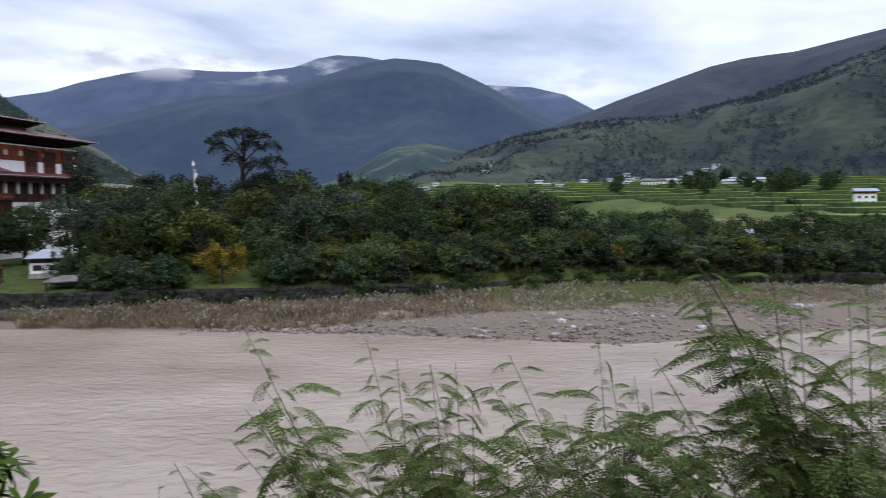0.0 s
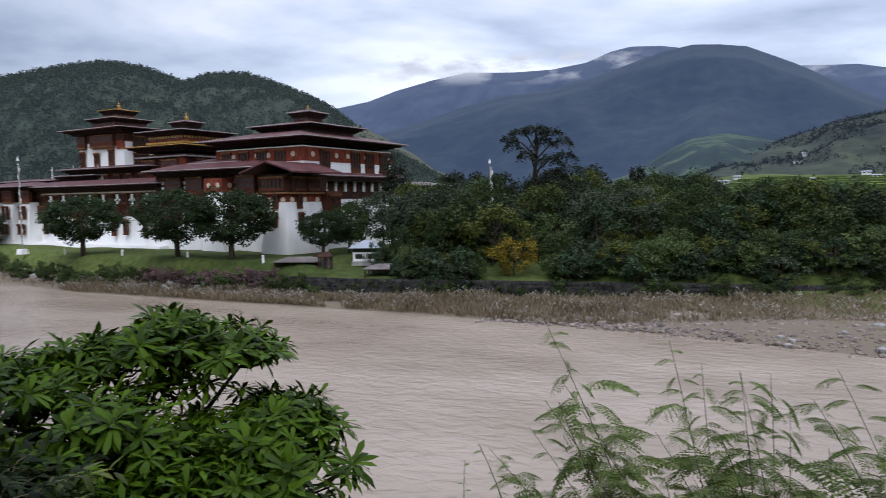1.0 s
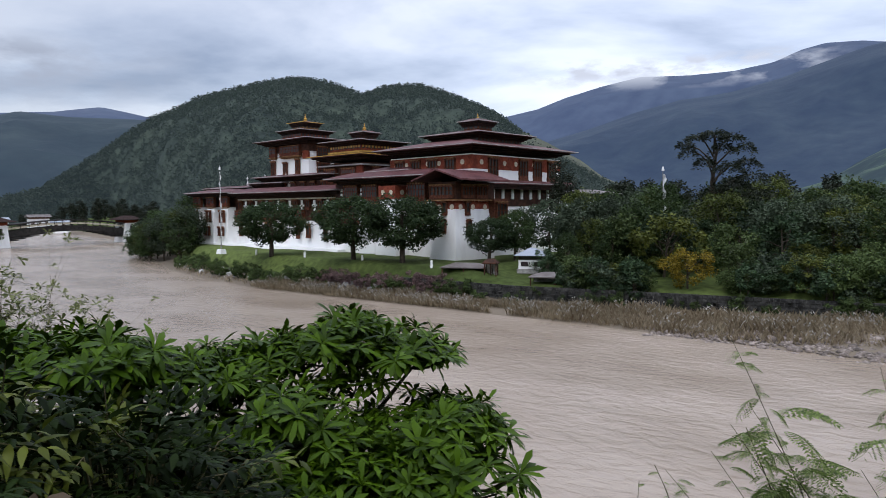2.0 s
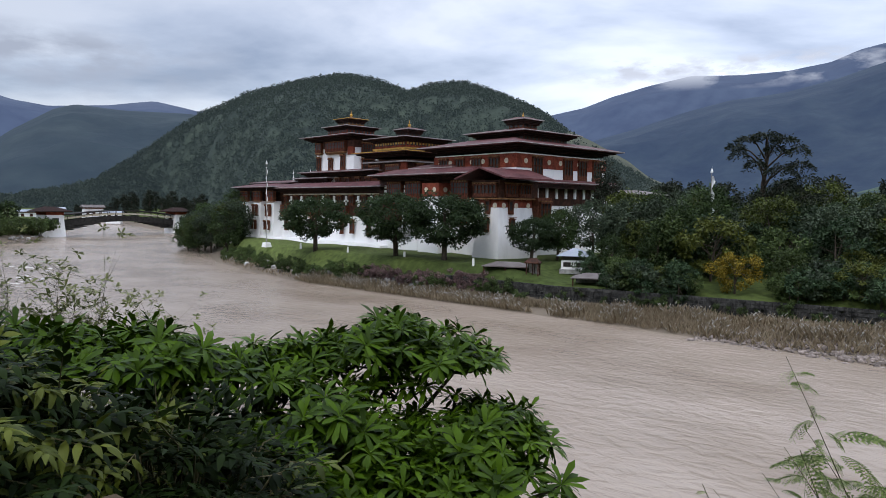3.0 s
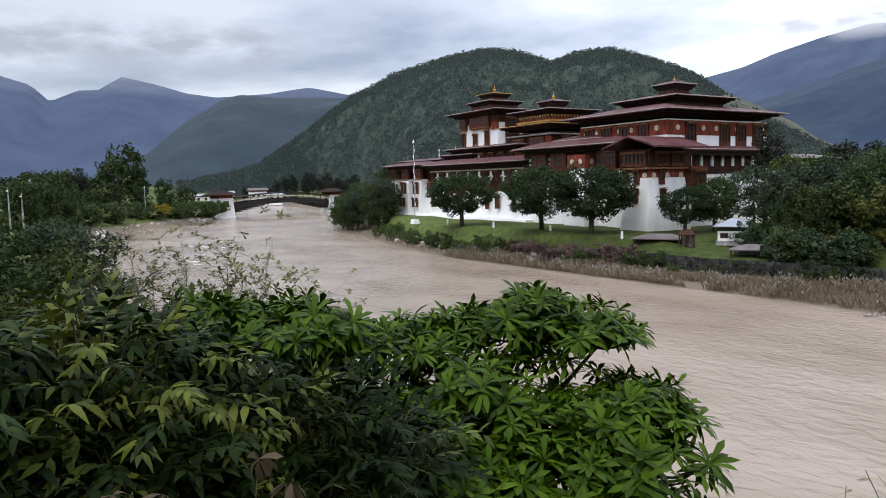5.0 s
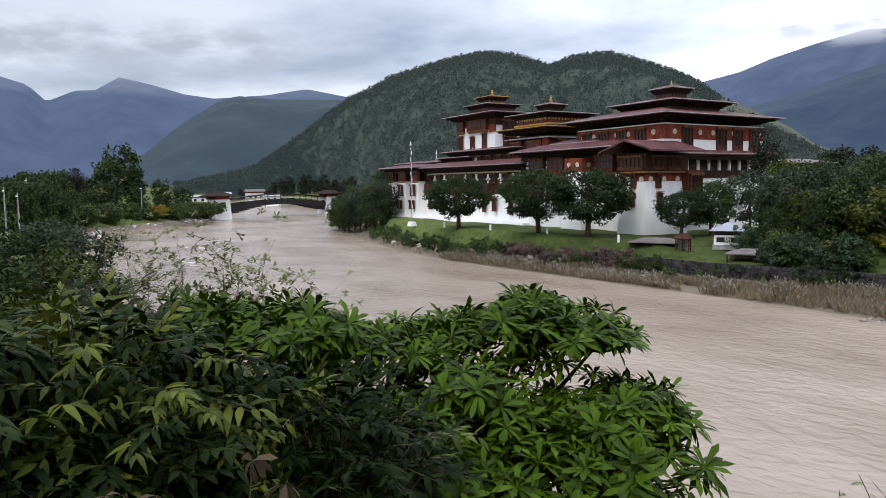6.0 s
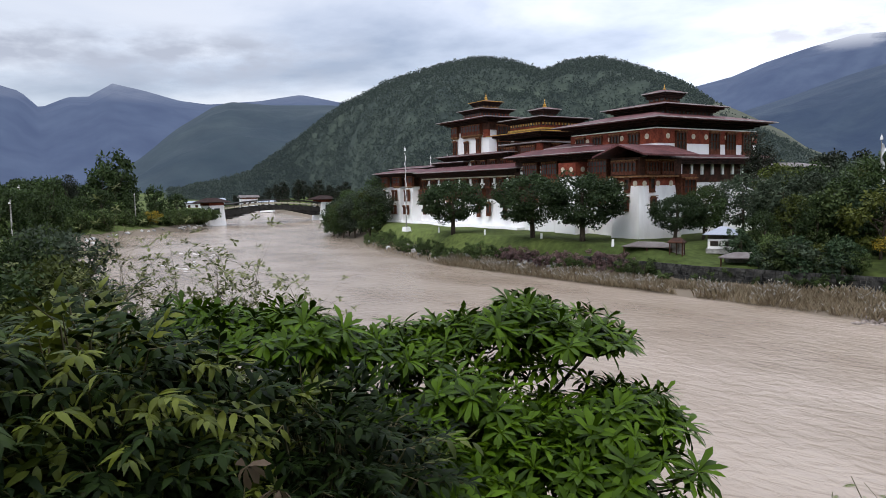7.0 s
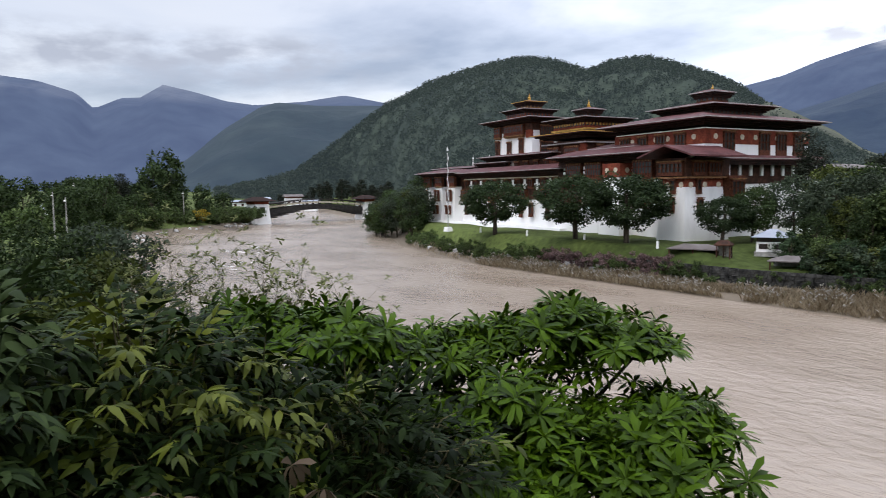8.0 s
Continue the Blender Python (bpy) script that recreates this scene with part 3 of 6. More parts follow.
def hip_roof(parent, x0, x1, y0, y1, z, rise, inner=0.55, thick=0.16, material=None, label="", flare=0.10, name="roof", edge=None):
    """A low hipped sheet roof with a thick edge, corners turned up a little."""
    cx, cy, hx, hy = (x0 + x1) / 2, (y0 + y1) / 2, (x1 - x0) / 2, (y1 - y0) / 2
    cut = min(hx, hy) * inner
    n = 8
    rim, v, f = [], [], []
    for sx, sy, ex, ey in ((-1, -1, 1, -1), (1, -1, 1, 1), (1, 1, -1, 1), (-1, 1, -1, -1)):
        for i in range(n):
            t = i / n
            rim.append((sx + (ex - sx) * t, sy + (ey - sy) * t, abs(2 * t - 1) ** 4))
    m = len(rim)
    for a, b, c in rim:
        v.append((cx + a * hx, cy + b * hy, z + flare * c))
    for a, b, c in rim:
        v.append((cx + a * hx, cy + b * hy, z - thick + flare * c))
    for a, b, c in rim:
        v.append((cx + a * (hx - cut), cy + b * (hy - cut), z + rise))
    for i in range(m):
        j = (i + 1) % m
        f += [(i, j, 2 * m + j, 2 * m + i), (m + i, m + j, j, i)]
    f += [tuple(range(2 * m, 3 * m)), tuple(range(2 * m - 1, m - 1, -1))]
    s = Solid()
    s.v, s.f = v, f
    roof = at(parent, s, name, material or M_ROOF, label)
    # timber eave stack below the sheet, roof shade in its colour, and the bare metal lip round its edge
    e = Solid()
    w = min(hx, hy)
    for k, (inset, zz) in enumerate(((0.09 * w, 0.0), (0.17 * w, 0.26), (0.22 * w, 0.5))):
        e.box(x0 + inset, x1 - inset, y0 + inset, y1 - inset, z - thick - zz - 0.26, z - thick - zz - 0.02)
    at(parent, e, "eave", M_EAVE, "stepped timber eave with roof shade in its dark colour")
    lip, o = Solid(), 0.03
    for a0, a1, b0, b1 in ((x0 - o, x1 + o, y0 - o, y0 + 0.05), (x0 - o, x1 + o, y1 - 0.05, y1 + o), (x0 - o, x0 + 0.05, y0 + 0.05, y1 - 0.05), (x1 - 0.05, x1 + o, y0 + 0.05, y1 - 0.05)):
        lip.box(a0, a1, b0, b1, z - 0.05, z + 0.09)
    at(parent, lip, "roof_lip", edge or M_LIP, "pale metal roof edge")
    return roof


def gable_roof(parent, x0, x1, y0, y1, z, rise, thick=0.25, material=None, along="y", label=""):
    s = Solid()
    if along == "y":
        c = (x0 + x1) / 2
        prof = [(x0, z), (c, z + rise), (x1, z), (x1, z - thick), (c, z + rise - thick), (x0, z - thick)]
        s.v = [(a, y0, b) for a, b in prof] + [(a, y1, b) for a, b in prof]
    else:
        c = (y0 + y1) / 2
        prof = [(y0, z), (c, z + rise), (y1, z), (y1, z - thick), (c, z + rise - thick), (y0, z - thick)]
        s.v = [(x0, a, b) for a, b in prof] + [(x1, a, b) for a, b in prof]
    s.f = [(i, (i + 1) % 6, 6 + (i + 1) % 6, 6 + i) for i in range(6)] + [(0, 5, 4, 1), (1, 4, 3, 2), (6, 7, 10, 11), (7, 8, 9, 10)]
    return at(parent, s, "roof", material or M_ROOF, label)


WINDOW_CACHE = {}


def window_meshes(w, h, bays):
    key = (round(w, 2), round(h, 2), bays)
    if key not in WINDOW_CACHE:
        fr = Solid()
        t = 0.14
        fr.box(-w / 2, w / 2, -0.38, 0, -0.12, 0.10)
        fr.box(-w / 2 - 0.1, w / 2 + 0.1, -0.48, 0, h - 0.1, h + 0.12)
        for i in range(bays + 1):
            x = -w / 2 + (w - t) * i / bays
            fr.box(x, x + t, -0.32, 0, 0.1, h - 0.1)
        for i in range(bays):
            x = -w / 2 + (w - t) * i / bays
            fr.box(x + t, x + (w - t) / bays, -0.30, -0.1, 0.1, h * 0.24)
            fr.box(x + t, x + (w - t) / bays, -0.26, -0.1, h * 0.58, h * 0.63)
        pn = Solid().box(-w / 2 + 0.05, w / 2 - 0.05, -0.16, -0.06, 0.05, h - 0.05)
        hd = Solid()
        for k in range(max(2, int(w / 0.34))):
            x = -w / 2 + 0.08 + k * (w - 0.16) / max(1, int(w / 0.34))
            hd.box(x, x + 0.16, -0.50, -0.02, h + 0.12, h + 0.26)
        hd.box(-w / 2 - 0.14, w / 2 + 0.14, -0.54, 0, h + 0.26, h + 0.34)
        WINDOW_CACHE[key] = (fr.data("window", M_CARVED), pn.data("pane", M_PANE), hd.data("lintel", M_TAN))
    return WINDOW_CACHE[key]


def window(parent, x, y, z, w, h, face="front", bays=2):
    fr, pn, hd = window_meshes(w, h, bays)
    ob = part("window", fr, parent)
    ob.matrix_basis = Matrix.Translation((x - parent["ox"], y - parent["oy"], z)) @ Matrix.Rotation(0 if face == "front" else math.pi / 2, 4, "Z")
    part("pane", pn, ob)
    part("lintel", hd, ob, "ochre painted block lintel")
    return ob


DISC = Solid().lathe([(0.0, 0.0), (0.42, 0.0), (0.42, -0.08), (0.0, -0.08)], 0, 0, 14)
DISC.v = [(x, z, y) for x, y, z in DISC.v]
DISC_ME = DISC.data("disc", M_TRIM)


def band(parent, x0, x1, y0, y1, z0, z1, discs_front=(), discs_side=(), proud=0.12):
    """The red ochre belt below the eaves, with round medallions."""
    at(parent, Solid().box(x0 - proud, x1 + proud, y0 - proud, y1 + proud, z0, z1), "band", M_RED, "red ochre belt")
    zc = (z0 + z1) / 2
    for x in discs_front:
        d = part("medallion", DISC_ME, parent)
        d.matrix_basis = Matrix.Translation((x - parent["ox"], y0 - proud + 0.02 - parent["oy"], zc))
    for y in discs_side:
        d = part("medallion", DISC_ME, parent)
        d.matrix_basis = Matrix.Translation((x1 + proud - 0.02 - parent["ox"], y - parent["oy"], zc)) @ Matrix.Rotation(math.pi / 2, 4, "Z")


def finial(parent, x, y, z, s=1.0, material=None):
    p = [(0.5, 0), (0.55, 0.25), (0.2, 0.35), (0.38, 0.6), (0.36, 0.85), (0.12, 1.0), (0.22, 1.2), (0.08, 1.4), (0.03, 2.0), (0.0, 2.05)]
    at(parent, Solid().lathe([(r * s, z + h * s) for r, h in p], x, y, 12), "finial", material or M_GOLD, "gilded finial")


def lantern(parent, cx, cy, w, d, z, h, over, rise, roof_mat=None, body=None, edge=None):
    """A small raised storey with its own roof."""
    at(parent, Solid().box(cx - w / 2, cx + w / 2, cy - d / 2, cy + d / 2, z, z + h), "clerestory", body or M_CARVED, "carved timber clerestory")
    lat = Solid()
    k = max(3, int(w / 0.9))
    for i in range(k):
        x = cx - w / 2 + (i + 0.5) * w / k
        lat.box(x - 0.28 * w / k, x + 0.28 * w / k, cy - d / 2 - 0.06, cy - d / 2 + 0.02, z + h * 0.25, z + h * 0.7)
    k = max(3, int(d / 0.9))
    for i in range(k):
        y = cy - d / 2 + (i + 0.5) * d / k
        lat.box(cx + w / 2 - 0.02, cx + w / 2 + 0.06, y - 0.28 * d / k, y + 0.28 * d / k, z + h * 0.25, z + h * 0.7)
    at(parent, lat, "lattice", M_PANE, "row of small dark openings")["kind"] = "stuff"
    hip_roof(parent, cx - w / 2 - over, cx + w / 2 + over, cy - d / 2 - over, cy + d / 2 + over, z + h + 0.3, rise, 0.7, 0.12, roof_mat or M_ROOF, edge=edge)


def bay(parent, x0, x1, y, z0, z1, out=0.7):
    """A projecting carved window bay on brackets: sill, posts, dark openings and a stepped cream head."""
    at(parent, Solid().box(x0, x1, y - out, y + 0.1, z0, z1), "bay", M_CARVED, "carved timber window bay")
    dark, post, head = Solid(), Solid(), Solid()
    k = max(2, int((x1 - x0) / 0.62))
    w = (x1 - x0 - 0.2) / k
    h = z1 - z0
    for i in range(k):
        x = x0 + 0.1 + i * w
        dark.box(x + 0.12, x + w - 0.06, y - out - 0.03, y - out + 0.02, z0 + 0.34 * h, z0 + 0.60 * h)
        dark.box(x + 0.12, x + w - 0.06, y - out - 0.03, y - out + 0.02, z0 + 0.66 * h, z0 + 0.84 * h)
        post.box(x, x + 0.09, y - out - 0.08, y - out, z0 + 0.1 * h, z0 + 0.88 * h)
        head.box(x + 0.05, x + 0.05 + w * 0.45, y - out - 0.14, y - out, z1 - 0.10 * h, z1 - 0.03 * h)
    for i in range(3):
        head.box(x0 - 0.12 + 0.18 * i, x1 + 0.12 - 0.18 * i, y - out - 0.16 + 0.16 * i, y, z0 - 0.10 - 0.16 * i, z0 + 0.02 - 0.16 * i)
    at(parent, dark, "opening", M_PANE, "rows of small dark openings")["kind"] = "stuff"
    at(parent, post, "lattice", M_RED, "red painted lattice posts")["kind"] = "stuff"
    at(parent, head, "moulding", M_TAN, "painted stepped mouldings")["kind"] = "stuff"


# the great keep
keep = block("fortress_keep", -12.5, 19, "tall white and red fortress keep with maroon roofs")
wall(keep, -22, -3, 7, 31, -2.5, 16.6, 0.5)
at(keep, Solid().box(-21, -2.7, 7.5, 30.5, 8.2, 12.0), "gallery", M_WOOD, "dark open gallery below the canopy")
for k in range(9):
    at(keep, Solid().box(-2.75, -2.45, 9.0 + 2.5 * k, 9.5 + 2.5 * k, 9.4, 11.2), "pier", M_WHITE, "small white pier")
band(keep, -22, -3, 7, 31, 14.2, 16.4, [-20.5 + 2.6 * i for i in range(7)], [9.2, 15.0, 18.0, 23.0, 24.2, 29.6])
for y in (12.0, 20.0, 24.0, 28.2)[0:4]:
    window(keep, -2.95, y, 12.6, 2.4, 3.3, "side", 3)
for x in (-19.5, -15.5, -11.5, -7.5):
    window(keep, x, 6.95, 12.8, 2.2, 3.0, "front", 3)
hip_roof(keep, -24.4, -0.6, 4.6, 33.4, 17.9, 1.6, 0.6)
hip_roof(keep, -4, -1.0, 5.5, 33, 12.0, 0.5, 0.4, 0.2, name="canopy")
lantern(keep, -12.2, 19, 10.5, 11.5, 18.8, 1.5, 2.0, 1.0)
lantern(keep, -12.2, 19, 3.4, 3.6, 21.6, 1.3, 0.9, 0.6)
finial(keep, -12.2, 19, 23.6, 0.6)

# the gate bastion on the river side with its gabled roof
FORT_BASTION_SHIFT = 1.1
bastion = block("fortress_bastion", -3.2, 4, "white battered bastion under a maroon gabled roof")
wall(bastion, -5.6, -1.7, 0.6, 8, -2.5, 9.2, 1.0)
band(bastion, -5.6, -1.7, 0.6, 8, 7.2, 9.0, [-4.9, -2.3], [1.6, 4.4, 7.2])
at(bastion, Solid().box(-6.8, -1.2, 0.2, 9, 9.2, 11.9), "upper_storey", M_WOOD, "dark timber gallery storey")
for y in (2.6, 5.8):
    window(bastion, -1.18, y, 9.5, 2.6, 1.7, "side", 4)
window(bastion, -4.0, 0.18, 9.5, 4.8, 1.7, "front", 6)
window(bastion, -1.55, 3.0, 6.9, 1.0, 1.9, "side", 1)
window(bastion, -1.25, 3.0, 4.2, 1.0, 1.8, "side", 1)
window(bastion, -3.65, 0.48, 6.9, 1.0, 1.9, "front", 1)
window(bastion, -3.65, 0.2, 4.2, 1.0, 1.8, "front", 1)
at(bastion, Solid().box(-7.1, -0.9, -0.1, 9.1, 9.02, 9.24), "cornice", M_TAN, "ochre painted cornice")
side_bay = Solid().box(-2.2, -0.5, 8.2, 11.6, 5.6, 9.4)
at(bastion, side_bay, "bay", M_CARVED, "carved timber bay")
window(bastion, -0.48, 9.8, 6.0, 2.6, 2.6, "side", 3)
gable_roof(bastion, -8.6, 1.9, -2.0, 9.2, 12.2, 1.6)

bastion.matrix_basis = FORT @ Matrix.Translation((-3.2 + FORT_BASTION_SHIFT, 4, 0))

# the middle front with its second bastion
middle = block("fortress_gatehouse", -20, 8, "white and timber river front under low maroon roofs")
wall(middle, -34, -6, 4, 12, -2.5, 4.9, 0.5)
at(middle, Solid().box(-33.6, -6.4, 3.6, 12, 4.9, 12.4), "upper_storey", M_WOOD, "dark timber gallery storey")
wall(middle, -18.5, -14.6, 1.2, 6, -2.5, 9.5, 0.7, name="buttress")
band(middle, -18.5, -14.6, 1.2, 6, 9.5, 11.7, [-17.5, -15.5], [2.6, 4.6])
for x0, x1 in ((-30.4, -26.4), (-25.2, -21.1), (-13.6, -9.4)):
    bay(middle, x0, x1, 3.6, 8.9, 12.2, 0.75)
    window(middle, (x0 + x1) / 2 + 0.5, 3.55, 5.3, 2.8, 3.0, "front", 3)
    at(middle, Solid().box(x1 - 0.2, x1 + 0.9, 3.3, 3.7, 4.9, 9.0), "pier", M_WHITE, "narrow white pier")
for x in (-31.6, -26.0, -20.4, -14.0, -8.4):
    for k in range(3):
        at(middle, Solid().box(x - 0.22, x + 0.22, 3.4, 3.7, 9.3 + 0.85 * k, 9.85 + 0.85 * k), "painted_block", M_WHITE, "small white painted block")
hip_roof(middle, -33.2, -6.0, 0.5, 16, 13.2, 1.2, 0.5)
hip_roof(middle, -27, -15.5, 5, 15, 14.5, 0.8, 0.5)

# the long low wing
wing = block("fortress_wing", -60, 9, "long white fortress wing with a maroon roof")
wall(wing, -86, -33, 5, 13, -2.5, 5.7, 0.4)
at(wing, Solid().box(-86, -33, 4.85, 13, 5.7, 10.6), "upper_storey", M_WOOD, "dark timber gallery storey")
at(wing, Solid().box(-70, -33, 4.6, 4.9, 9.9, 10.2), "cornice", M_TRIM, "cream painted cornice")
for i in range(9):
    x = -69.0 + 4.2 * i
    window(wing, x, 4.8, 7.9, 1.5, 1.7, "front", 2)
    at(wing, Solid().box(x + 1.7, x + 2.3, 4.7, 4.95, 7.6, 9.7), "pier", M_WHITE, "narrow white pier")
    at(wing, Solid().box(x + 1.25, x + 2.75, 4.68, 4.93, 8.5, 8.85), "painted_block", M_WHITE, "white cross-shaped painted block")
for x0, x1 in ((-70.6, -67.0), (-59.5, -56.0), (-49.2, -45.0), (-40.0, -36.2)):
    bay(wing, x0, x1, 4.85, 5.4, 7.8, 0.8)
    window(wing, (x0 + x1) / 2 + 0.4, 4.4, 2.2, 1.0, 2.6, "front", 1)
for x in (-65.2, -62.6, -52.5, -43.2):
    window(wing, x, 4.4, 2.4, 1.2, 2.4, "front", 1)
hip_roof(wing, -72, -31.5, 2.2, 15.5, 11.4, 1.15, 0.6)
for x in (-87.0, -80.9, -74.8):
    wall(wing, x, x + 3.3, 3.0, 6, -2.5, 8.5, 0.95, name="buttress")
    window(wing, x + 1.0, 2.5, 5.2, 0.7, 2.3, "front", 1)
    window(wing, x + 2.5, 2.5, 5.2, 0.7, 2.3, "front", 1)
    window(wing, x + 0.9, 2.2, 2.2, 0.7, 1.7, "front", 1)
    window(wing, x + 2.5, 2.2, 2.2, 0.7, 1.7, "front", 1)
    bay(wing, x - 0.1, x + 3.4, 3.3, 8.6, 10.9, 0.5)
for x in (-82.3, -76.2):
    window(wing, x, 4.6, 4.6, 1.7, 4.6, "front", 2)
at(wing, Solid().hexa((-92.0, -31, 0.9, 5), -2.5, (-89.2, -31, 2.0, 5), 0.55), "plinth", M_WHITE)
hip_roof(wing, -89.0, -69.5, 1.2, 16, 11.7, 0.9, 0.6)
at(wing, Solid().box(-88, -62, 10, 18, 10.6, 13.0), "attic", M_WOOD, "dark timber attic")
hip_roof(wing, -93, -71, 8.0, 20, 13.0, 0.6, 0.6)
hip_roof(wing, -72, -58, 8.0, 18, 13.7, 0.6, 0.6)

# the tall tower behind the wing
tower = block("fortress_tower", -64, 20, "tall white central tower with gilded roof tiers")
wall(tower, -71.0, -56.4, 14, 26, -2.5, 21.4, 0.6)
at(tower, Solid().box(-71.2, -56.2, 13.8, 26.2, 20.6, 22.2), "upper_storey", M_WOOD, "dark timber gallery storey")
bay(tower, -66.4, -58.8, 14, 19.7, 22.1, 0.9)
bay(tower, -70.8, -68.4, 14, 19.7, 22.1, 0.7)
for x, z, h in ((-69.6, 14.6, 4.0), (-60.0, 15.6, 3.2), (-64.8, 15.8, 2.4)):
    window(tower, x, 13.7, z, 1.5, h, "front", 2)
at(tower, Solid().box(-58.4, -56.3, 13.7, 14.2, 19.0, 20.7), "panel", M_RED, "red painted panel")
for y in (17.6, 22.4):
    window(tower, -56.2, y, 14.4, 3.4, 3.6, "side", 4)
    window(tower, -56.1, y, 18.8, 3.6, 2.6, "side", 5)
hip_roof(tower, -74.2, -53.4, 11, 29, 23.2, 0.7, 0.6)
lantern(tower, -66, 20, 7.6, 7.6, 24.0, 1.5, 1.2, 0.5, body=M_RED, edge=M_LIP)
lantern(tower, -66, 20, 4.2, 4.2, 26.3, 1.1, 0.9, 0.5, M_ROOF, M_TAN, M_GOLD)
finial(tower, -66, 20, 28.2, 0.9)

# the temple with the yellow roof edge
temple = block("fortress_temple", -40, 16, "timber temple tower with a yellow gilded roof")
wall(temple, -45.5, -33.5, 10, 22, -2.5, 16.9, 0.4, M_WOOD)
bay(temple, -44.8, -41.2, 10, 12.6, 16.0, 0.6)
bay(temple, -39.4, -35.0, 10, 12.6, 16.0, 0.6)
at(temple, Solid().box(-35.0, -33.3, 9.7, 10.1, 13.2, 16.2), "panel", M_RED, "red painted panel")
for y in (13, 17, 20):
    window(temple, -33.4, y, 12.8, 1.8, 3.0, "side", 2)
at(temple, Solid().box(-46.4, -32.6, 9.0, 23.0, 16.3, 16.55), "cornice", M_LIP, "pale metal cornice")
hip_roof(temple, -48.2, -31.2, 7.5, 24.5, 18.3, 0.7, 0.6, label="dark roof edged in yellow", edge=M_GOLD)
at(temple, Solid().box(-45.2, -34.6, 10.7, 21.3, 18.9, 19.25), "frieze", M_GOLD, "yellow gilded frieze")
lantern(temple, -40, 16, 9.8, 9.8, 19.3, 1.6, 1.8, 0.6, body=M_RED)
den = Solid()
for k in range(12):
    den.box(-44.7 + 0.8 * k, -44.3 + 0.8 * k, 11.0, 11.15, 19.9, 20.35)
    den.box(-35.15, -35.0, 11.3 + 0.8 * k, 11.7 + 0.8 * k, 19.9, 20.35)
at(temple, den, "gilded_panels", M_GOLD, "row of small gilded panels")["kind"] = "stuff"
lantern(temple, -40, 16, 3.2, 3.2, 21.7, 1.2, 0.8, 0.5)
finial(temple, -40, 16, 23.7, 0.8)
# connecting ranges between the towers
ranges = block("fortress_range", -54, 14, "inner white range with low maroon roofs")
wall(ranges, -70, -42, 10, 20, -2.5, 13.9, 0.2)
at(ranges, Solid().box(-56, -42, 9.6, 10.1, 10.5, 13.9), "upper_storey", M_WOOD, "dark timber gallery storey")
for i in range(7):
    window(ranges, -66.5 + 3.6 * i, 9.55, 11.6, 1.6, 1.8, "front", 2)
hip_roof(ranges, -69.5, -41, 7.6, 22, 14.9, 0.6, 0.5)
annex = block("fortress_annex", -8, 36, "low maroon-roofed annex beside the keep")
wall(annex, -18, -2.5, 31.5, 42, -0.5, 9.5, 0.3)
hip_roof(annex, -20, 1, 31.5, 46, 10.6, 0.8, 0.5, material=M_ROOFGREY)


# ---- trees ----
def tree_prototype(name, label, height, crown_r, crown_low, clumps, leaves, size, material, seed, trunk_r=0.22, flat_top=1.0, category="tree", limbs=7):
    """Trunk and limbs of tapered tubes, a crown of leaf clumps round the limb ends."""
    rng = np.random.default_rng(seed)
    ob = empty(name, Matrix.Identity(4), label, category)
    tv, tf = [], []
    lean = rng.normal(0, 0.04, 2) * height
    top = np.array([lean[0], lean[1], height * 0.72])
    tube([(0, 0, -0.4), (lean[0] * 0.2, lean[1] * 0.2, height * 0.25), tuple(top * [0.6, 0.6, 0.75]), tuple(top)], [trunk_r * 1.25, trunk_r, trunk_r * 0.65, trunk_r * 0.2], 7, tv, tf)
    cz, hz = (height + crown_low) / 2, (height - crown_low) / 2
    d = unit(rng.normal(size=(clumps, 3)))
    rad = 0.55 + 0.45 * rng.random(clumps) ** 0.5
    lump = np.array([1 + 0.28 * noise.noise(tuple(v * 1.7 + seed)) for v in d])
    cen = d * (rad * lump)[:, None] * [crown_r, crown_r, hz * flat_top] + [lean[0] * 0.6, lean[1] * 0.6, cz]
    for k in range(limbs):
        e = cen[k % clumps]
        s = np.array([lean[0] * 0.3, lean[1] * 0.3, max(crown_low * 0.8, height * (0.22 + 0.35 * k / limbs))])
        m = (s + e) / 2 + [0, 0, 0.06 * height]
        tube([s, m, e], [trunk_r * 0.5, trunk_r * 0.3, trunk_r * 0.08], 5, tv, tf)
    part("trunk", mesh_of("trunk", tv, tf, M_BARK, True), ob)
    cr = rng.uniform(0.12, 0.27, clumps) * (crown_r + hz) / 2 * 1.15
    which = rng.integers(0, clumps, leaves)
    off = unit(rng.normal(size=(leaves, 3))) * (rng.random(leaves)[:, None] ** 0.4)
    base = cen[which] + off * cr[which][:, None] * [1, 1, 0.72]
    way = unit(off * 0.8 + rng.normal(size=(leaves, 3)) * 0.6 + [0, 0, -0.15])
    up = unit(off * 1.1 + rng.normal(size=(leaves, 3)) * 0.25 + [0, 0, 0.75])
    part("crown", leaf_mesh("crown", base, way, up, size * rng.uniform(0.7, 1.3, leaves), size * rng.uniform(0.45, 0.7, leaves), material), ob)
    return ob


def put(proto, x, y, z=None, s=1.0, turn=None, sz=None):
    z = float(ground_z(x, y)) - 0.1 if z is None else z
    turn = random.uniform(0, 360) if turn is None else turn
    ob = copy_thing(proto, pose(x, y, z, 0, 0, turn))
    ob.scale = (s, s, sz or s)
    return ob


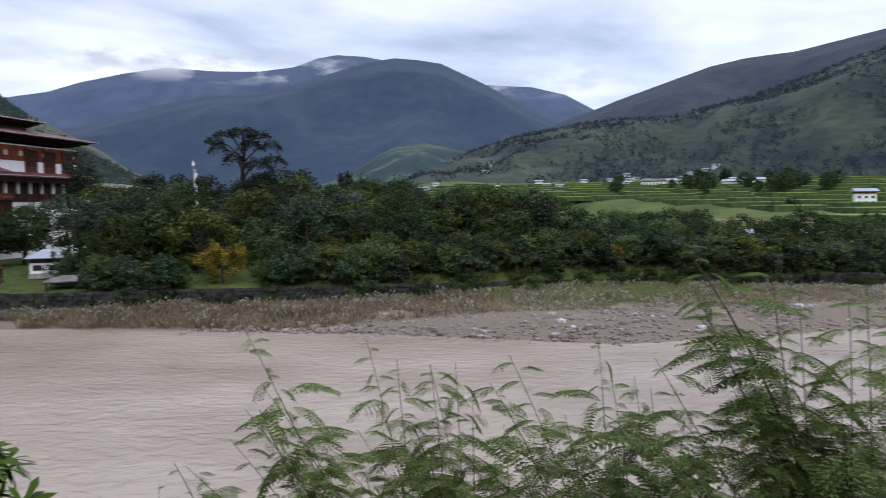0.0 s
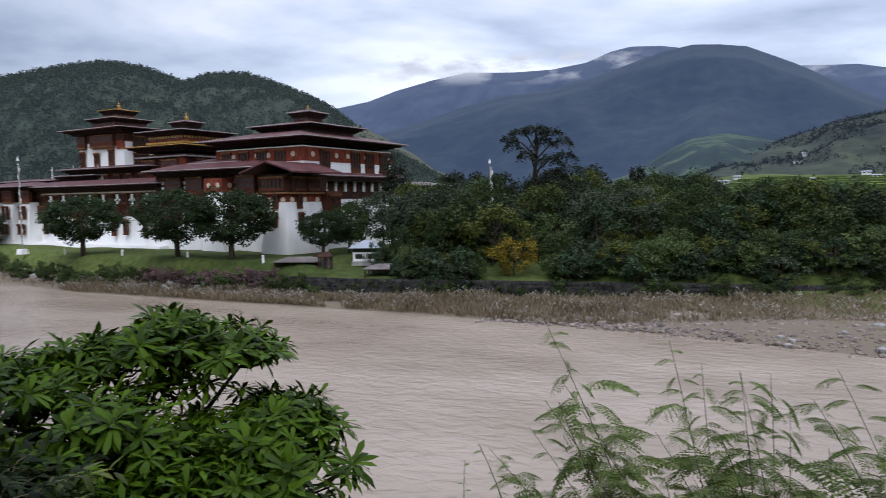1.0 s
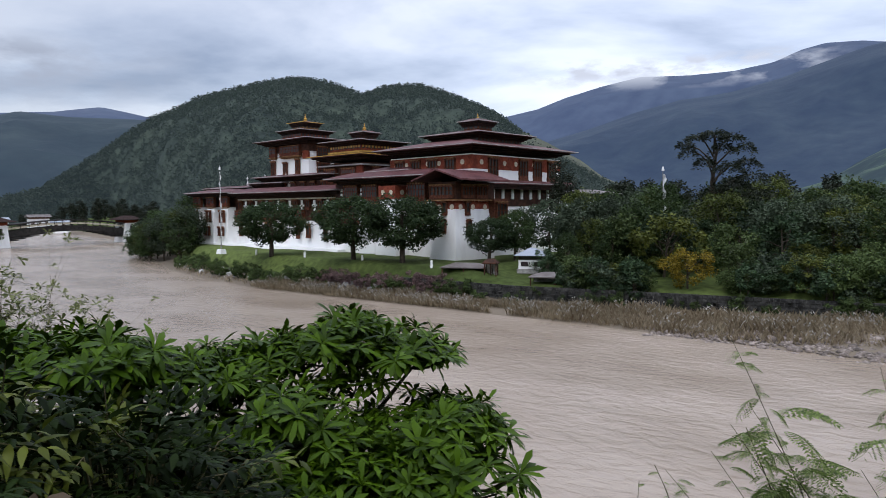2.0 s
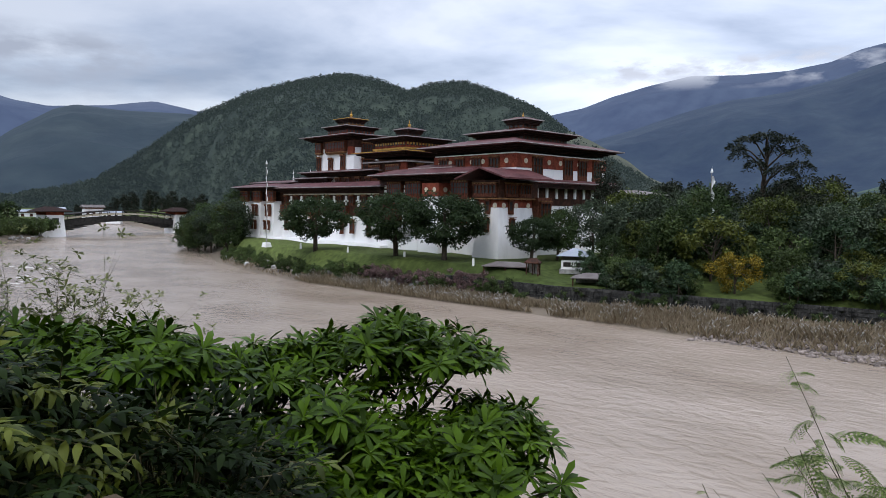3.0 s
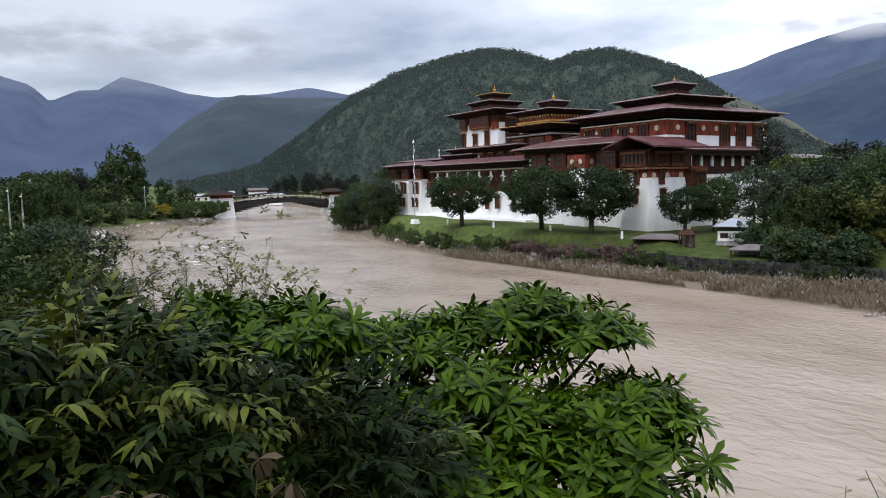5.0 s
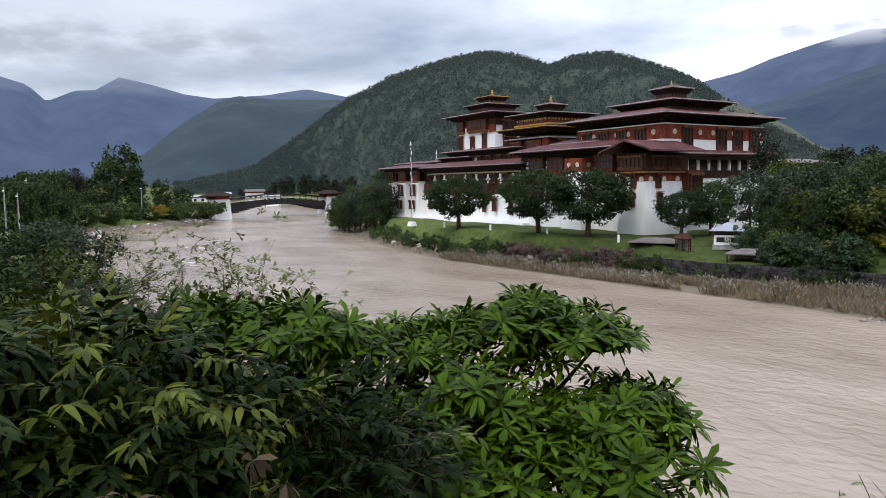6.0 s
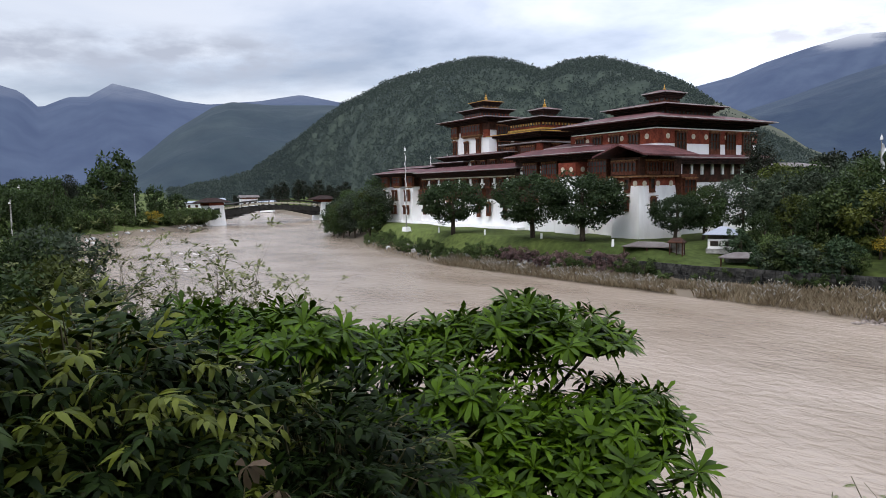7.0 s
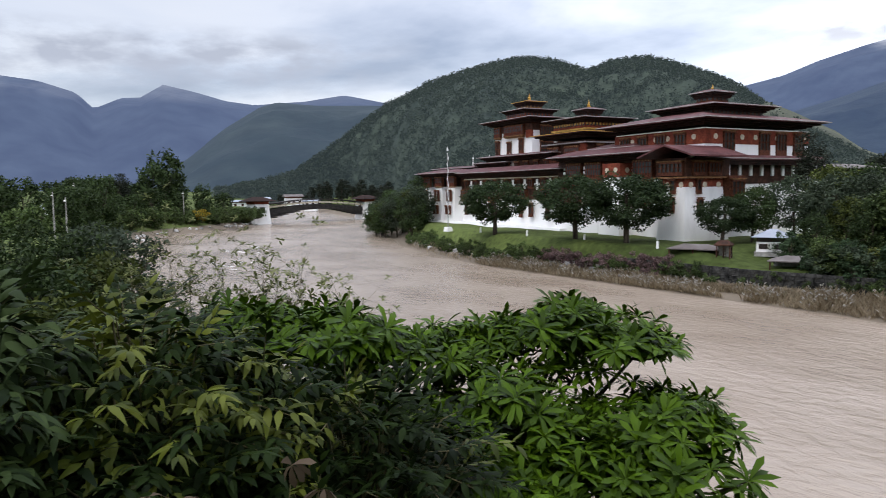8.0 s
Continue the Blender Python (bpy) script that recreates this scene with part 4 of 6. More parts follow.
protos = {
    "wood": [tree_prototype("woodland_tree", "dense dark green broadleaf tree on the spit", 13, 4.6, 2.0, 70, 3800, 0.52, m, s) for s, m in ((1, L_WOOD), (2, L_WOOD2), (3, L_WOOD3), (61, L_WOOD), (62, L_WOOD2))],
    "shrub": [tree_prototype("tall_shrub", "rounded mid-green shrub by the stone wall", 6, 3.2, 0.3, 40, 2200, 0.40, m, s, 0.12, category="shrub") for s, m in ((4, L_SHRUB), (5, L_SHRUB2), (6, L_SHRUB3), (63, L_SHRUB2), (64, L_SHRUB))],
    "lawn": [tree_prototype("lawn_tree", "round-crowned dark green tree on the lawn", 8.6, 4.1, 2.3, 110, 9500, 0.34, L_LAWNTREE, s, 0.26) for s in (7, 8)],
    "far_wood": [tree_prototype("valley_tree", "dark green tree on the valley floor", 13, 4.6, 2.0, 60, 1300, 1.0, L_WOOD, s) for s in (21, 22)],
    "far_shrub": [tree_prototype("valley_shrub", "rounded green shrub on the valley floor", 6, 3.2, 0.3, 36, 700, 0.8, L_SHRUB, s, 0.12, category="shrub") for s in (23, 24)],
    "bush": [tree_prototype("bank_bush", "low dark bush on the river bank", 2.4, 1.7, 0.1, 20, 1100, 0.26, L_SHRUB, s, 0.06, category="bush") for s in (9, 10)],
    "low": [tree_prototype("wall_bush", "low dark bush behind the stone wall", 2.4, 1.8, 0.1, 20, 900, 0.30, m, s, 0.06, category="bush") for s, m in ((71, L_SHRUB2), (72, L_WOOD2), (73, L_SHRUB))],
    "pink": [tree_prototype("flowering_shrub", "low shrub with dull pink blossom on the bank", 2.2, 1.8, 0.1, 20, 1100, 0.26, L_PINKBUSH, 14, 0.06, category="shrub")],
    "yellow": [tree_prototype("flowering_bush", "rounded bush covered in yellow blossom", 5.4, 3.3, 0.6, 44, 3600, 0.30, L_YELLOW, 12, 0.12, category="bush")],
    "column": [tree_prototype("cypress", "dark narrow cypress beside the fortress", 14, 2.0, 1.0, 50, 4200, 0.34, L_DARK, 15, 0.2)],
    "conifer": [tree_prototype("conifer", "dark conifer at the forest edge", 16, 3.0, 2.0, 50, 1300, 0.9, L_DARK, s, 0.22) for s in (16, 17)],
}
rng = random.Random(5)


def kind_of(name, k=0):
    return protos[name][k % len(protos[name])]


for k, (x, y, s) in enumerate(((-95.8, 81.5, 0.98), (-75, 79.8, 1.0), (-65.2, 79.6, 1.02), (-54.7, 86.3, 0.66))):
    tagged(put(kind_of("lawn", k), x, y, None, s * 1.36, k * 70, s * 1.12), group="lawn trees before the fortress")
# tall growth between the fortress and the pole, and round the keep
for k, (x, y, s) in enumerate(((-53.2, 91, 0.62), (-50.5, 97, 0.72), (-56, 96, 0.62), (-43.5, 100, 0.80), (-39, 95, 0.82), (-34.5, 90, 0.72), (-44, 92, 0.62), (-40, 88.5, 0.55), (-36, 86, 0.52), (-30, 92, 0.62), (-41.5, 84.5, 0.45))):
    put(kind_of("wood", k), x, y, None, s)
put(kind_of("column"), -52.4, 103.5, None, 1.12)
put(kind_of("wood", 2), -46.5, 97.5, None, 0.84)
put(kind_of("wood", 1), -42.0, 91.0, None, 0.74)
put(kind_of("shrub", 1), -44.3, 83.0, None, 0.62)
put(kind_of("shrub", 3), -42.6, 81.6, None, 0.55)
put(kind_of("column"), -51.5, 112, None, 0.72)
# low growth along the wall, downstream to the open ground
for k in range(46):
    x = -34 + 2.9 * k + rng.uniform(-1, 1)
    y = float(wall_line(x)) + 5 + rng.uniform(0, 10)
    if abs(x + 24.5) < 3.5 and y < 88:
        y += 5
    put(kind_of("shrub", k), x, y, None, rng.uniform(0.5, 1.25) * (1.1 if x < 18 else 0.66))
for k in range(15):
    x = -28 + 3.1 * k + rng.uniform(-1, 1)
    put(kind_of("wood" if k % 2 else "shrub", k + 1), x, 93 + rng.uniform(0, 7), None, rng.uniform(1.0, 1.5) * (0.55 if k % 2 else 1))
for k in range(60):
    x = -37 + 2.0 * k + rng.uniform(-0.8, 0.8)
    y = float(wall_line(x)) + 2.2 + rng.uniform(0, 1.6)
    if abs(x + 24.5) > 3.6:
        put(kind_of("shrub", k), x, y, None, rng.uniform(0.34, 0.72))
for k in range(84):
    x = -38 + 1.35 * k + rng.uniform(-0.5, 0.5)
    if abs(x + 24.6) > 4.6:
        put(kind_of("low", k), x, float(wall_line(x)) + 0.9 + rng.uniform(0, 2.4), None, rng.uniform(0.8, 1.45))
for k in range(60):
    x = -37 + 2.1 * k + rng.uniform(-0.8, 0.8)
    if abs(x + 24.6) > 4.6:
        put(kind_of("low", k), x, float(wall_line(x)) + 2.6 + rng.uniform(0, 3.5), None, rng.uniform(1.0, 1.6))
# the taller wood behind
for k in range(54):
    az = rng.uniform(-9, 21)
    r = rng.uniform(112, 165) if abs(az - 15.3) > 3 else rng.uniform(122, 165)
    tall = np.interp(az, [-10, -3, 4, 12, 20], [0.74, 0.76, 0.98, 0.96, 0.88])
    put(kind_of("wood", k), -math.sin(radians(az)) * r, math.cos(radians(az)) * r, None, tall * rng.uniform(0.72, 1.1))
for k in range(16):
    az = rng.uniform(5, 23)
    r = rng.uniform(150, 190)
    put(kind_of("conifer", k), -math.sin(radians(az)) * r, math.cos(radians(az)) * r, None, rng.uniform(0.8, 1.0))
for x, y, s in ((51, 98, 0.62), (57, 101, 0.4), (49, 102, 0.5), (46, 100, 0.45), (62, 112, 0.5), (80, 130, 0.55), (66, 98, 0.4)):
    put(kind_of("wood"), x, y, None, s)
for k in range(46):
    az, r = rng.uniform(-31, -13), rng.uniform(560, 760)
    if rng.random() < 0.6:
        az = rng.uniform(-27, -19)
    put(kind_of("far_wood", k), -math.sin(radians(az)) * r, math.cos(radians(az)) * r, None, rng.uniform(0.7, 1.3))
for k in range(30):
    az, r = rng.uniform(-33, 0), rng.uniform(200, 480)
    x, y = -math.sin(radians(az)) * r, math.cos(radians(az)) * r
    if poly_dist(np.array([x]), np.array([y]), SIDE_RIVER)[0] > 6:
        put(kind_of("far_shrub", k), x, y, None, rng.uniform(0.6, 1.1))
for k in range(70):
    az, r = rng.uniform(-32, -9), rng.uniform(104, 185)
    x, y = -math.sin(radians(az)) * r, math.cos(radians(az)) * r
    if poly_dist(np.array([x]), np.array([y]), SIDE_RIVER)[0] > 5:
        put(kind_of("shrub", k), x, y, None, rng.uniform(0.55, 1.0))
# willows and scrub along the opposite bank up to the bridge head
for k in range(34):
    t = k / 33
    x, y = np.interp(t, [0, 0.35, 0.6, 1], [-165, -205, -224, -256]), np.interp(t, [0, 0.35, 0.6, 1], [31, 45, 62, 95])
    put(kind_of("far_shrub" if k % 4 else "far_wood", k), x - rng.uniform(3, 9), y - rng.uniform(2, 6), None, rng.uniform(0.5, 0.85))
for k in range(26):
    t = k / 25 * 5
    x, y = np.interp(t, range(6), [-228.7, -233.7, -239.0, -249.0, -257.5, -279.1]), np.interp(t, range(6), [60.5, 68.8, 77.8, 89.2, 98.6, 112.2])
    put(kind_of("far_shrub", k), x + rng.uniform(-4, 4), y - rng.uniform(0, 3), None, rng.uniform(0.5, 0.85))
put(kind_of("yellow"), -24.6, 80.2, None, 0.86)
put(kind_of("yellow"), -5.5, 99, 4.5, 0.6)
put(kind_of("yellow"), 20.8, 85, None, 0.5)
put(kind_of("yellow"), 9, 87, None, 0.4)
put(kind_of("yellow"), 42, 90, None, 0.5)
# upstream of the fortress
for k in range(15):
    t = k / 14
    put(kind_of("wood", k), -139 - 40 * t + rng.uniform(-3, 3), 95 + 9 * t + rng.uniform(-3, 5), None, rng.uniform(0.80, 1.05) * (1 - 0.25 * t))
for k in range(46):
    put(kind_of("conifer", k), -190 - 10 * k + rng.uniform(-6, 6), 150 + 2.6 * k + rng.uniform(-14, 30), None, rng.uniform(0.6, 1.0))
# the opposite bank by the bridge
for x, y, h in ((-253, 67, 1.75), (-248, 62, 1.4), (-258, 72, 1.3), (-196, 37, 1.05), (-188, 33, 0.8), (-257, 82, 0.9), (-168, 24, 0.8), (-176, 27, 0.7), (-206, 42, 0.7)):
    put(kind_of("far_wood", int(-x)), x, y, 3.0, h * 0.75, None, h)
for x, y in ((-234, 50), (-231, 49)):
    put(kind_of("column"), x, y, 3.0, 1.1)
for x, y, s in ((-230, 69, 0.8), (-205, 50, 0.8), (-209, 47, 0.7), (-187, 36, 0.9), (-194, 42, 0.8), (-217, 58, 0.8), (-180, 33, 0.9)):
    put(kind_of("far_shrub", int(-y)), x - 8, y - 2, 3.0, s)
for x, y, q in ((-249, 156, 0.62), (-243, 152, 0.55), (-236, 147, 0.6), (-228, 143, 0.5), (-218, 138, 0.6), (-208, 133, 0.55), (-198, 126, 0.6), (-189, 121, 0.6)):
    put(kind_of("far_wood", int(y)), x, y, None, q)
for k in range(18):
    put(kind_of("far_wood", k), -215 - 5 * k + rng.uniform(-3, 3), 34 + 1.6 * k + rng.uniform(-6, 6), 3.0, rng.uniform(0.7, 1.1))
for k in range(11):
    put(kind_of("far_shrub", k), -224 - 3 * k, 78 + 2.4 * k, 2.4, rng.uniform(0.6, 0.9))
put(kind_of("yellow"), -233, 73.5, 2.6, 0.8)
for k in range(44):
    t = rng.random()
    x, y = -165 - 105 * t + rng.uniform(-8, 8), 20 + 66 * t - rng.uniform(0, 16)
    if k % 3:
        put(kind_of("far_shrub", k), x, y, None, rng.uniform(0.7, 1.2))
    else:
        put(kind_of("far_wood", k), x - 6, y - 8, None, rng.uniform(0.6, 1.0))
for k, (x, y, top) in enumerate(((-44.6, 6.3, 10.4), (-44.0, 8.6, 10.2), (-39.3, 7.8, 9.4), (-36, 5.0, 9.0), (-33.5, 6.6, 7.9), (-50, 4, 11), (-55, 9.5, 10.2), (-30, 3.0, 8.6), (-38, 2.5, 10.2))):
    put(kind_of("wood", k), x, y, top - 13 * 0.62, 0.62)
# bushes on the lawn's edge
for k in range(74):
    x = -134 + 1.15 * k + rng.uniform(-0.6, 0.6)
    b = float(np.interp(x, [p[0] for p in FAR_BANK], [p[1] for p in FAR_BANK]))
    put(kind_of("pink" if -80 < x < -52 and rng.random() < 0.45 else "bush", k), x, b + rng.uniform(2.2 if x < -88 else 3.6, 5.2), None, rng.uniform(0.5, 1.0))
for k in range(44):
    x = -56 + 3.0 * k + rng.uniform(-2, 2)
    b = float(np.interp(x, [p[0] for p in FAR_BANK], [p[1] for p in FAR_BANK]))
    put(kind_of("bush", k), x, float(wall_line(x)) - rng.uniform(-0.2, 1.6), None, rng.uniform(0.4, 0.9))
for p in [p for ps in protos.values() for p in ps]:
    for o in (*p.children_recursive, p):
        bpy.data.objects.remove(o)


def old_pine(x, y, z, h):
    """The umbrella-topped pine: bare crooked limbs with flat pads of needles."""
    r = np.random.default_rng(40)
    ob = empty("pine", pose(x, y, z), "old dark pine with a flat broken crown", "tree")
    tv, tf = [], []
    tube([(0, 0, -0.5), (0.2, 0, h * 0.3), (-0.1, 0.1, h * 0.6), (0.5, 0, h * 0.85), (0.3, 0, h * 0.97)], [0.55, 0.45, 0.34, 0.2, 0.08], 8, tv, tf)
    crown = [(0.6, 0.985, 2.4), (-2.0, 0.965, 1.9), (2.8, 0.95, 2.0), (-4.6, 0.92, 1.6), (-3.4, 0.87, 1.5), (5.0, 0.885, 1.7), (1.5, 0.90, 2.0), (4.6, 0.78, 2.2), (2.6, 0.74, 2.4), (-1.0, 0.79, 1.7), (5.6, 0.66, 2.3), (3.2, 0.60, 2.8), (0.8, 0.56, 2.4), (-2.2, 0.52, 2.2), (6.5, 0.52, 2.4), (4.0, 0.43, 3.0), (-3.5, 0.41, 2.6), (0.0, 0.37, 3.0), (6.5, 0.36, 2.8), (-5.0, 0.30, 2.8), (3.0, 0.27, 3.4)]
    pads = [(px, r.normal(0, 1.3), pz, pr) for px, pz, pr in crown]
    base, way, up = [], [], []
    for px, py, pz, pr in pads:
        s = (0.1, 0, h * (pz - 0.16))
        tube([s, ((px + 0.1) / 2, py / 2, h * (pz - 0.05)), (px, py, h * pz)], [0.16, 0.12, 0.04], 5, tv, tf)
        pr *= 0.92 if pz > 0.7 else 1.15
        n = int(520 * pr / 2.5)
        a, q = r.uniform(0, 2 * math.pi, n), np.sqrt(r.random(n)) * pr * r.uniform(0.7, 1.1, n)
        base.append(np.stack([px + q * np.cos(a), py + q * np.sin(a), h * pz + r.normal(0, 0.30 if pz > 0.7 else 0.6, n) * (1 - q / pr * 0.5) - (q / pr) ** 2 * (0.5 if pz > 0.9 else 1.3)], 1))
        way.append(unit(np.stack([np.cos(a), np.sin(a), r.normal(0, 0.5, n)], 1)))
        up.append(unit(r.normal(size=(n, 3)) * 0.5 + [0, 0, 1]))
    base, way, up = map(np.concatenate, (base, way, up))
    part("trunk", mesh_of("trunk", tv, tf, M_BARK, True), ob)
    part("crown", leaf_mesh("crown", base, way, up, 0.5 * r.uniform(0.6, 1.3, len(base)), 0.2, L_DARK), ob)


old_pine(-31.3, 114, 4.2, 19.6)


# ---- the forest on the hill ----
def hill_forest(surface, n, last, size_lo, size_hi, gap, seed, material, label):
    """Tree clumps over a hillside, thinning out in patches."""
    r = np.random.default_rng(seed)
    cols = surface.shape[1]
    i, j = r.uniform(0.5, last, n), r.uniform(0, cols - 2, n)
    i0, j0 = i.astype(int), j.astype(int)
    fi, fj = (i - i0)[:, None], (j - j0)[:, None]
    p = surface[i0, j0] * (1 - fi) * (1 - fj) + surface[i0 + 1, j0] * fi * (1 - fj) + surface[i0, j0 + 1] * (1 - fi) * fj + surface[i0 + 1, j0 + 1] * fi * fj
    patch = np.array([noise.noise(tuple(q * 0.011)) for q in p])
    p = p[patch + r.normal(0, 0.12, n) > gap]
    n = len(p)
    size = r.uniform(size_lo, size_hi, n) * r.uniform(0.8, 1.15, n)
    k = 15
    d = unit(r.normal(size=(n, k, 3)))
    d[..., 2] = np.abs(d[..., 2]) * 1.3
    base = p[:, None] + d * (size[:, None, None] * [0.5, 0.5, 0.8]) * r.uniform(0.5, 1.0, (n, k, 1))
    base, dd = base.reshape(-1, 3), d.reshape(-1, 3)
    way = unit(dd + r.normal(size=dd.shape) * 0.5)
    ln = np.repeat(size, k) * 0.38
    ob = new("hill_forest", leaf_mesh("hill_forest", base, way, unit(dd + [0, 0, 0.8]), ln, ln * 0.7, material))
    tagged(ob, label, "forest", kind="stuff")


# both hillside forests emit the same haze colour as their slopes
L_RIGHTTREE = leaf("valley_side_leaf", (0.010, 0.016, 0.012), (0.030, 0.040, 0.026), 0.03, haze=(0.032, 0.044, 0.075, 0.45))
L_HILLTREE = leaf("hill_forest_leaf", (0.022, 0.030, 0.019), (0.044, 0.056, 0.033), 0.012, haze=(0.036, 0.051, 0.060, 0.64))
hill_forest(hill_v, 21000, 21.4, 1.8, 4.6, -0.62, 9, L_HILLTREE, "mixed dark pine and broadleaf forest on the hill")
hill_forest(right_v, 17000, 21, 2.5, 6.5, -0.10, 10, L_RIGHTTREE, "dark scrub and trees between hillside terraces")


# ---- reeds, stones and the river wall ----
def bank_y(x):
    return np.interp(x, [p[0] for p in FAR_BANK], [p[1] for p in FAR_BANK])


def reeds():
    r = np.random.default_rng(3)
    n = 52000
    x = r.uniform(-128, 150, n)
    gravel = smooth_step(-8, 14, x)
    deep = np.maximum(wall_line(x) - bank_y(x) - 1.5, 1.2)
    off = r.uniform(0, 1, n) * (deep - np.maximum(0.2, deep - 10.5)) + np.maximum(0.2, deep - 10.5)
    keep_it = (np.array([noise.noise((a * 0.13, b * 0.3, 7.0)) for a, b in zip(x, off)]) > -0.5) & ((x > -90) | (r.random(n) < 0.06)) & ((x > -55) | (r.random(n) < 0.7))
    x, off = x[keep_it], off[keep_it]
    y = bank_y(x) + off
    z = np.maximum(ground_z(x, y), 0) - 0.1
    n = len(x)
    a = r.uniform(0, 2 * math.pi, n)
    way = unit(np.stack([np.cos(a) * 0.5, np.sin(a) * 0.5, np.ones(n)], 1))
    clump = np.array([noise.noise((p * 0.25, q * 0.25, 2.0)) for p, q in zip(x, y)])
    h = r.uniform(0.4, 1.3, n) * (1 - 0.45 * smooth_step(-8, 14, x)) * (1 + 0.5 * clump)
    base = np.stack([x, y, z], 1)
    up = np.stack([np.cos(a + 1.5), np.sin(a + 1.5), np.zeros(n)], 1)
    tagged(new("reeds", leaf_mesh("reeds", base, way, up, h, r.uniform(0.05, 0.11, n), L_REED, 0.25)), "tawny dry reeds along the shore", "reeds", kind="stuff")
    pick = (clump > -0.02) & (r.random(n) < 0.2)
    b2, w2, h2 = base[pick], way[pick], h[pick][:, None]
    m = len(b2)
    plume_way = unit(w2 + np.stack([np.cos(a[pick]), np.sin(a[pick]), np.zeros(m)], 1) * 0.6)
    tagged(new("reed_plumes", leaf_mesh("reed_plumes", b2 + w2 * h2 * 0.85, plume_way, up[pick], r.uniform(0.3, 0.55, m), r.uniform(0.06, 0.11, m), L_PLUME, 0.3)), "silvery grass plumes over the reeds", "reeds", kind="stuff")


reeds()


def pebble_shape(seed):
    bm = bmesh.new()
    bmesh.ops.create_icosphere(bm, subdivisions=1, radius=0.5)
    r = random.Random(seed)
    for v in bm.verts:
        v.co *= r.uniform(0.75, 1.15)
        v.co.z *= 0.65
    me = bpy.data.meshes.new("boulder")
    bm.to_mesh(me)
    bm.free()
    me.materials.append(M_PALESTONE)
    return me


def pebbles():
    """The gravel bar: thousands of rounded cobbles in one sheet, and the larger boulders one by one."""
    r = np.random.default_rng(6)
    shape = pebble_shape(1)
    pv = np.array([v.co[:] for v in shape.vertices])
    pf = np.array([p.vertices[:] for p in shape.polygons])
    n = 8000
    x = r.uniform(-24, 130, n)
    off = r.uniform(-1.5, 1, n) + r.uniform(0, 1, n) * np.maximum(wall_line(x) - bank_y(x) - 9.0, 0)
    y = bank_y(x) + off
    z = np.maximum(ground_z(x, y), -0.1)
    s = r.gamma(2.0, 0.13, n) + 0.12
    t = r.uniform(0, 6.28, n)
    c, si = np.cos(t)[:, None], np.sin(t)[:, None]
    vx, vy = pv[:, 0][None] * c - pv[:, 1][None] * si, pv[:, 0][None] * si + pv[:, 1][None] * c
    v = np.stack([vx * s[:, None] + x[:, None], vy * s[:, None] * r.uniform(0.6, 1, (n, 1)) + y[:, None], pv[:, 2][None] * s[:, None] + z[:, None]], -1)
    f = pf[None] + (np.arange(n) * len(pv))[:, None, None]
    tagged(new("gravel", mesh_from("gravel", v.reshape(-1, 3), f.reshape(-1, 3), M_COBBLE)), "pale grey cobbles on the gravel bar", "gravel", kind="stuff")
    shapes = [shape, pebble_shape(2), pebble_shape(3)]
    q = random.Random(8)
    for k in range(150):
        if 70 <= k < 110:
            t = q.random()
            bx, by = (-158 - 47 * t, 34.5 + 16 * t) if k < 84 else (-206 - 54 * t, 52 + 55 * t)
            bx, by, bs = bx - q.uniform(-0.5, 2.5), by - q.uniform(0, 2.5), q.uniform(0.8, 2.0)
        elif k < 42:
            bx = q.uniform(2, 95)
            by = float(bank_y(bx)) + q.uniform(-1.2, 8)
            bs = q.uniform(0.5, 1.3)
        else:
            bx = q.uniform(-128, -60)
            by = float(bank_y(bx)) + q.uniform(2.0, 4.8)
            bs = q.uniform(0.8, 1.9)
        ob = new("boulder", shapes[k % 3])
        ob.matrix_basis = pose(bx, by, max(float(ground_z(bx, by)), 0) + 0.1 * bs, 0, 0, q.uniform(0, 360)) @ Matrix.Diagonal((bs, bs * 0.8, bs, 1))
        tagged(ob, "pale water-worn boulder on the shore", "boulder", "boulders along the shore")


M_COBBLE = surf("mixed_cobbles", (0.10, 0.085, 0.075), (0.34, 0.285, 0.25), 1.6, 0.85, 0.2, 6.0)
pebbles()


def river_wall():
    """A dry-stone retaining wall along the spit: courses of squarish stones of uneven depth."""
    r = random.Random(2)
    base = empty("river_wall", pose(0, 0, 0), "dark dry-stone retaining wall above the reeds", "stone wall")
    s, core = Solid(), Solid()
    xs = [-62 + 1.0 * k for k in range(0, 200)]
    for x in xs:
        y = float(wall_line(x))
        core.box(x, x + 1.02, y + 0.1, y + 0.7, 0.2, 2.75)
        for c in range(6):
            z = 0.35 + 0.42 * c
            w = 0
            while w < 1.0:
                ww = r.uniform(0.28, 0.6)
                dep = r.uniform(-0.08, 0.07)
                s.hexa((x + w, x + w + ww - 0.04, y + dep, y + 0.3), z + r.uniform(0, 0.04), (x + w + 0.03, x + w + ww - 0.07, y + dep + 0.04, y + 0.3), z + 0.38)
                w += ww
    part("core", core.data("core", M_STONE), base)
    tagged(part("stonework", s.data("stonework", M_STONEMIX), base, "dark lichened stones"), kind="stuff")


M_STONEMIX = surf("lichened_stone", (0.014, 0.014, 0.014), (0.080, 0.078, 0.072), 1.3, 0.9, 0.3, 5.0)
river_wall()


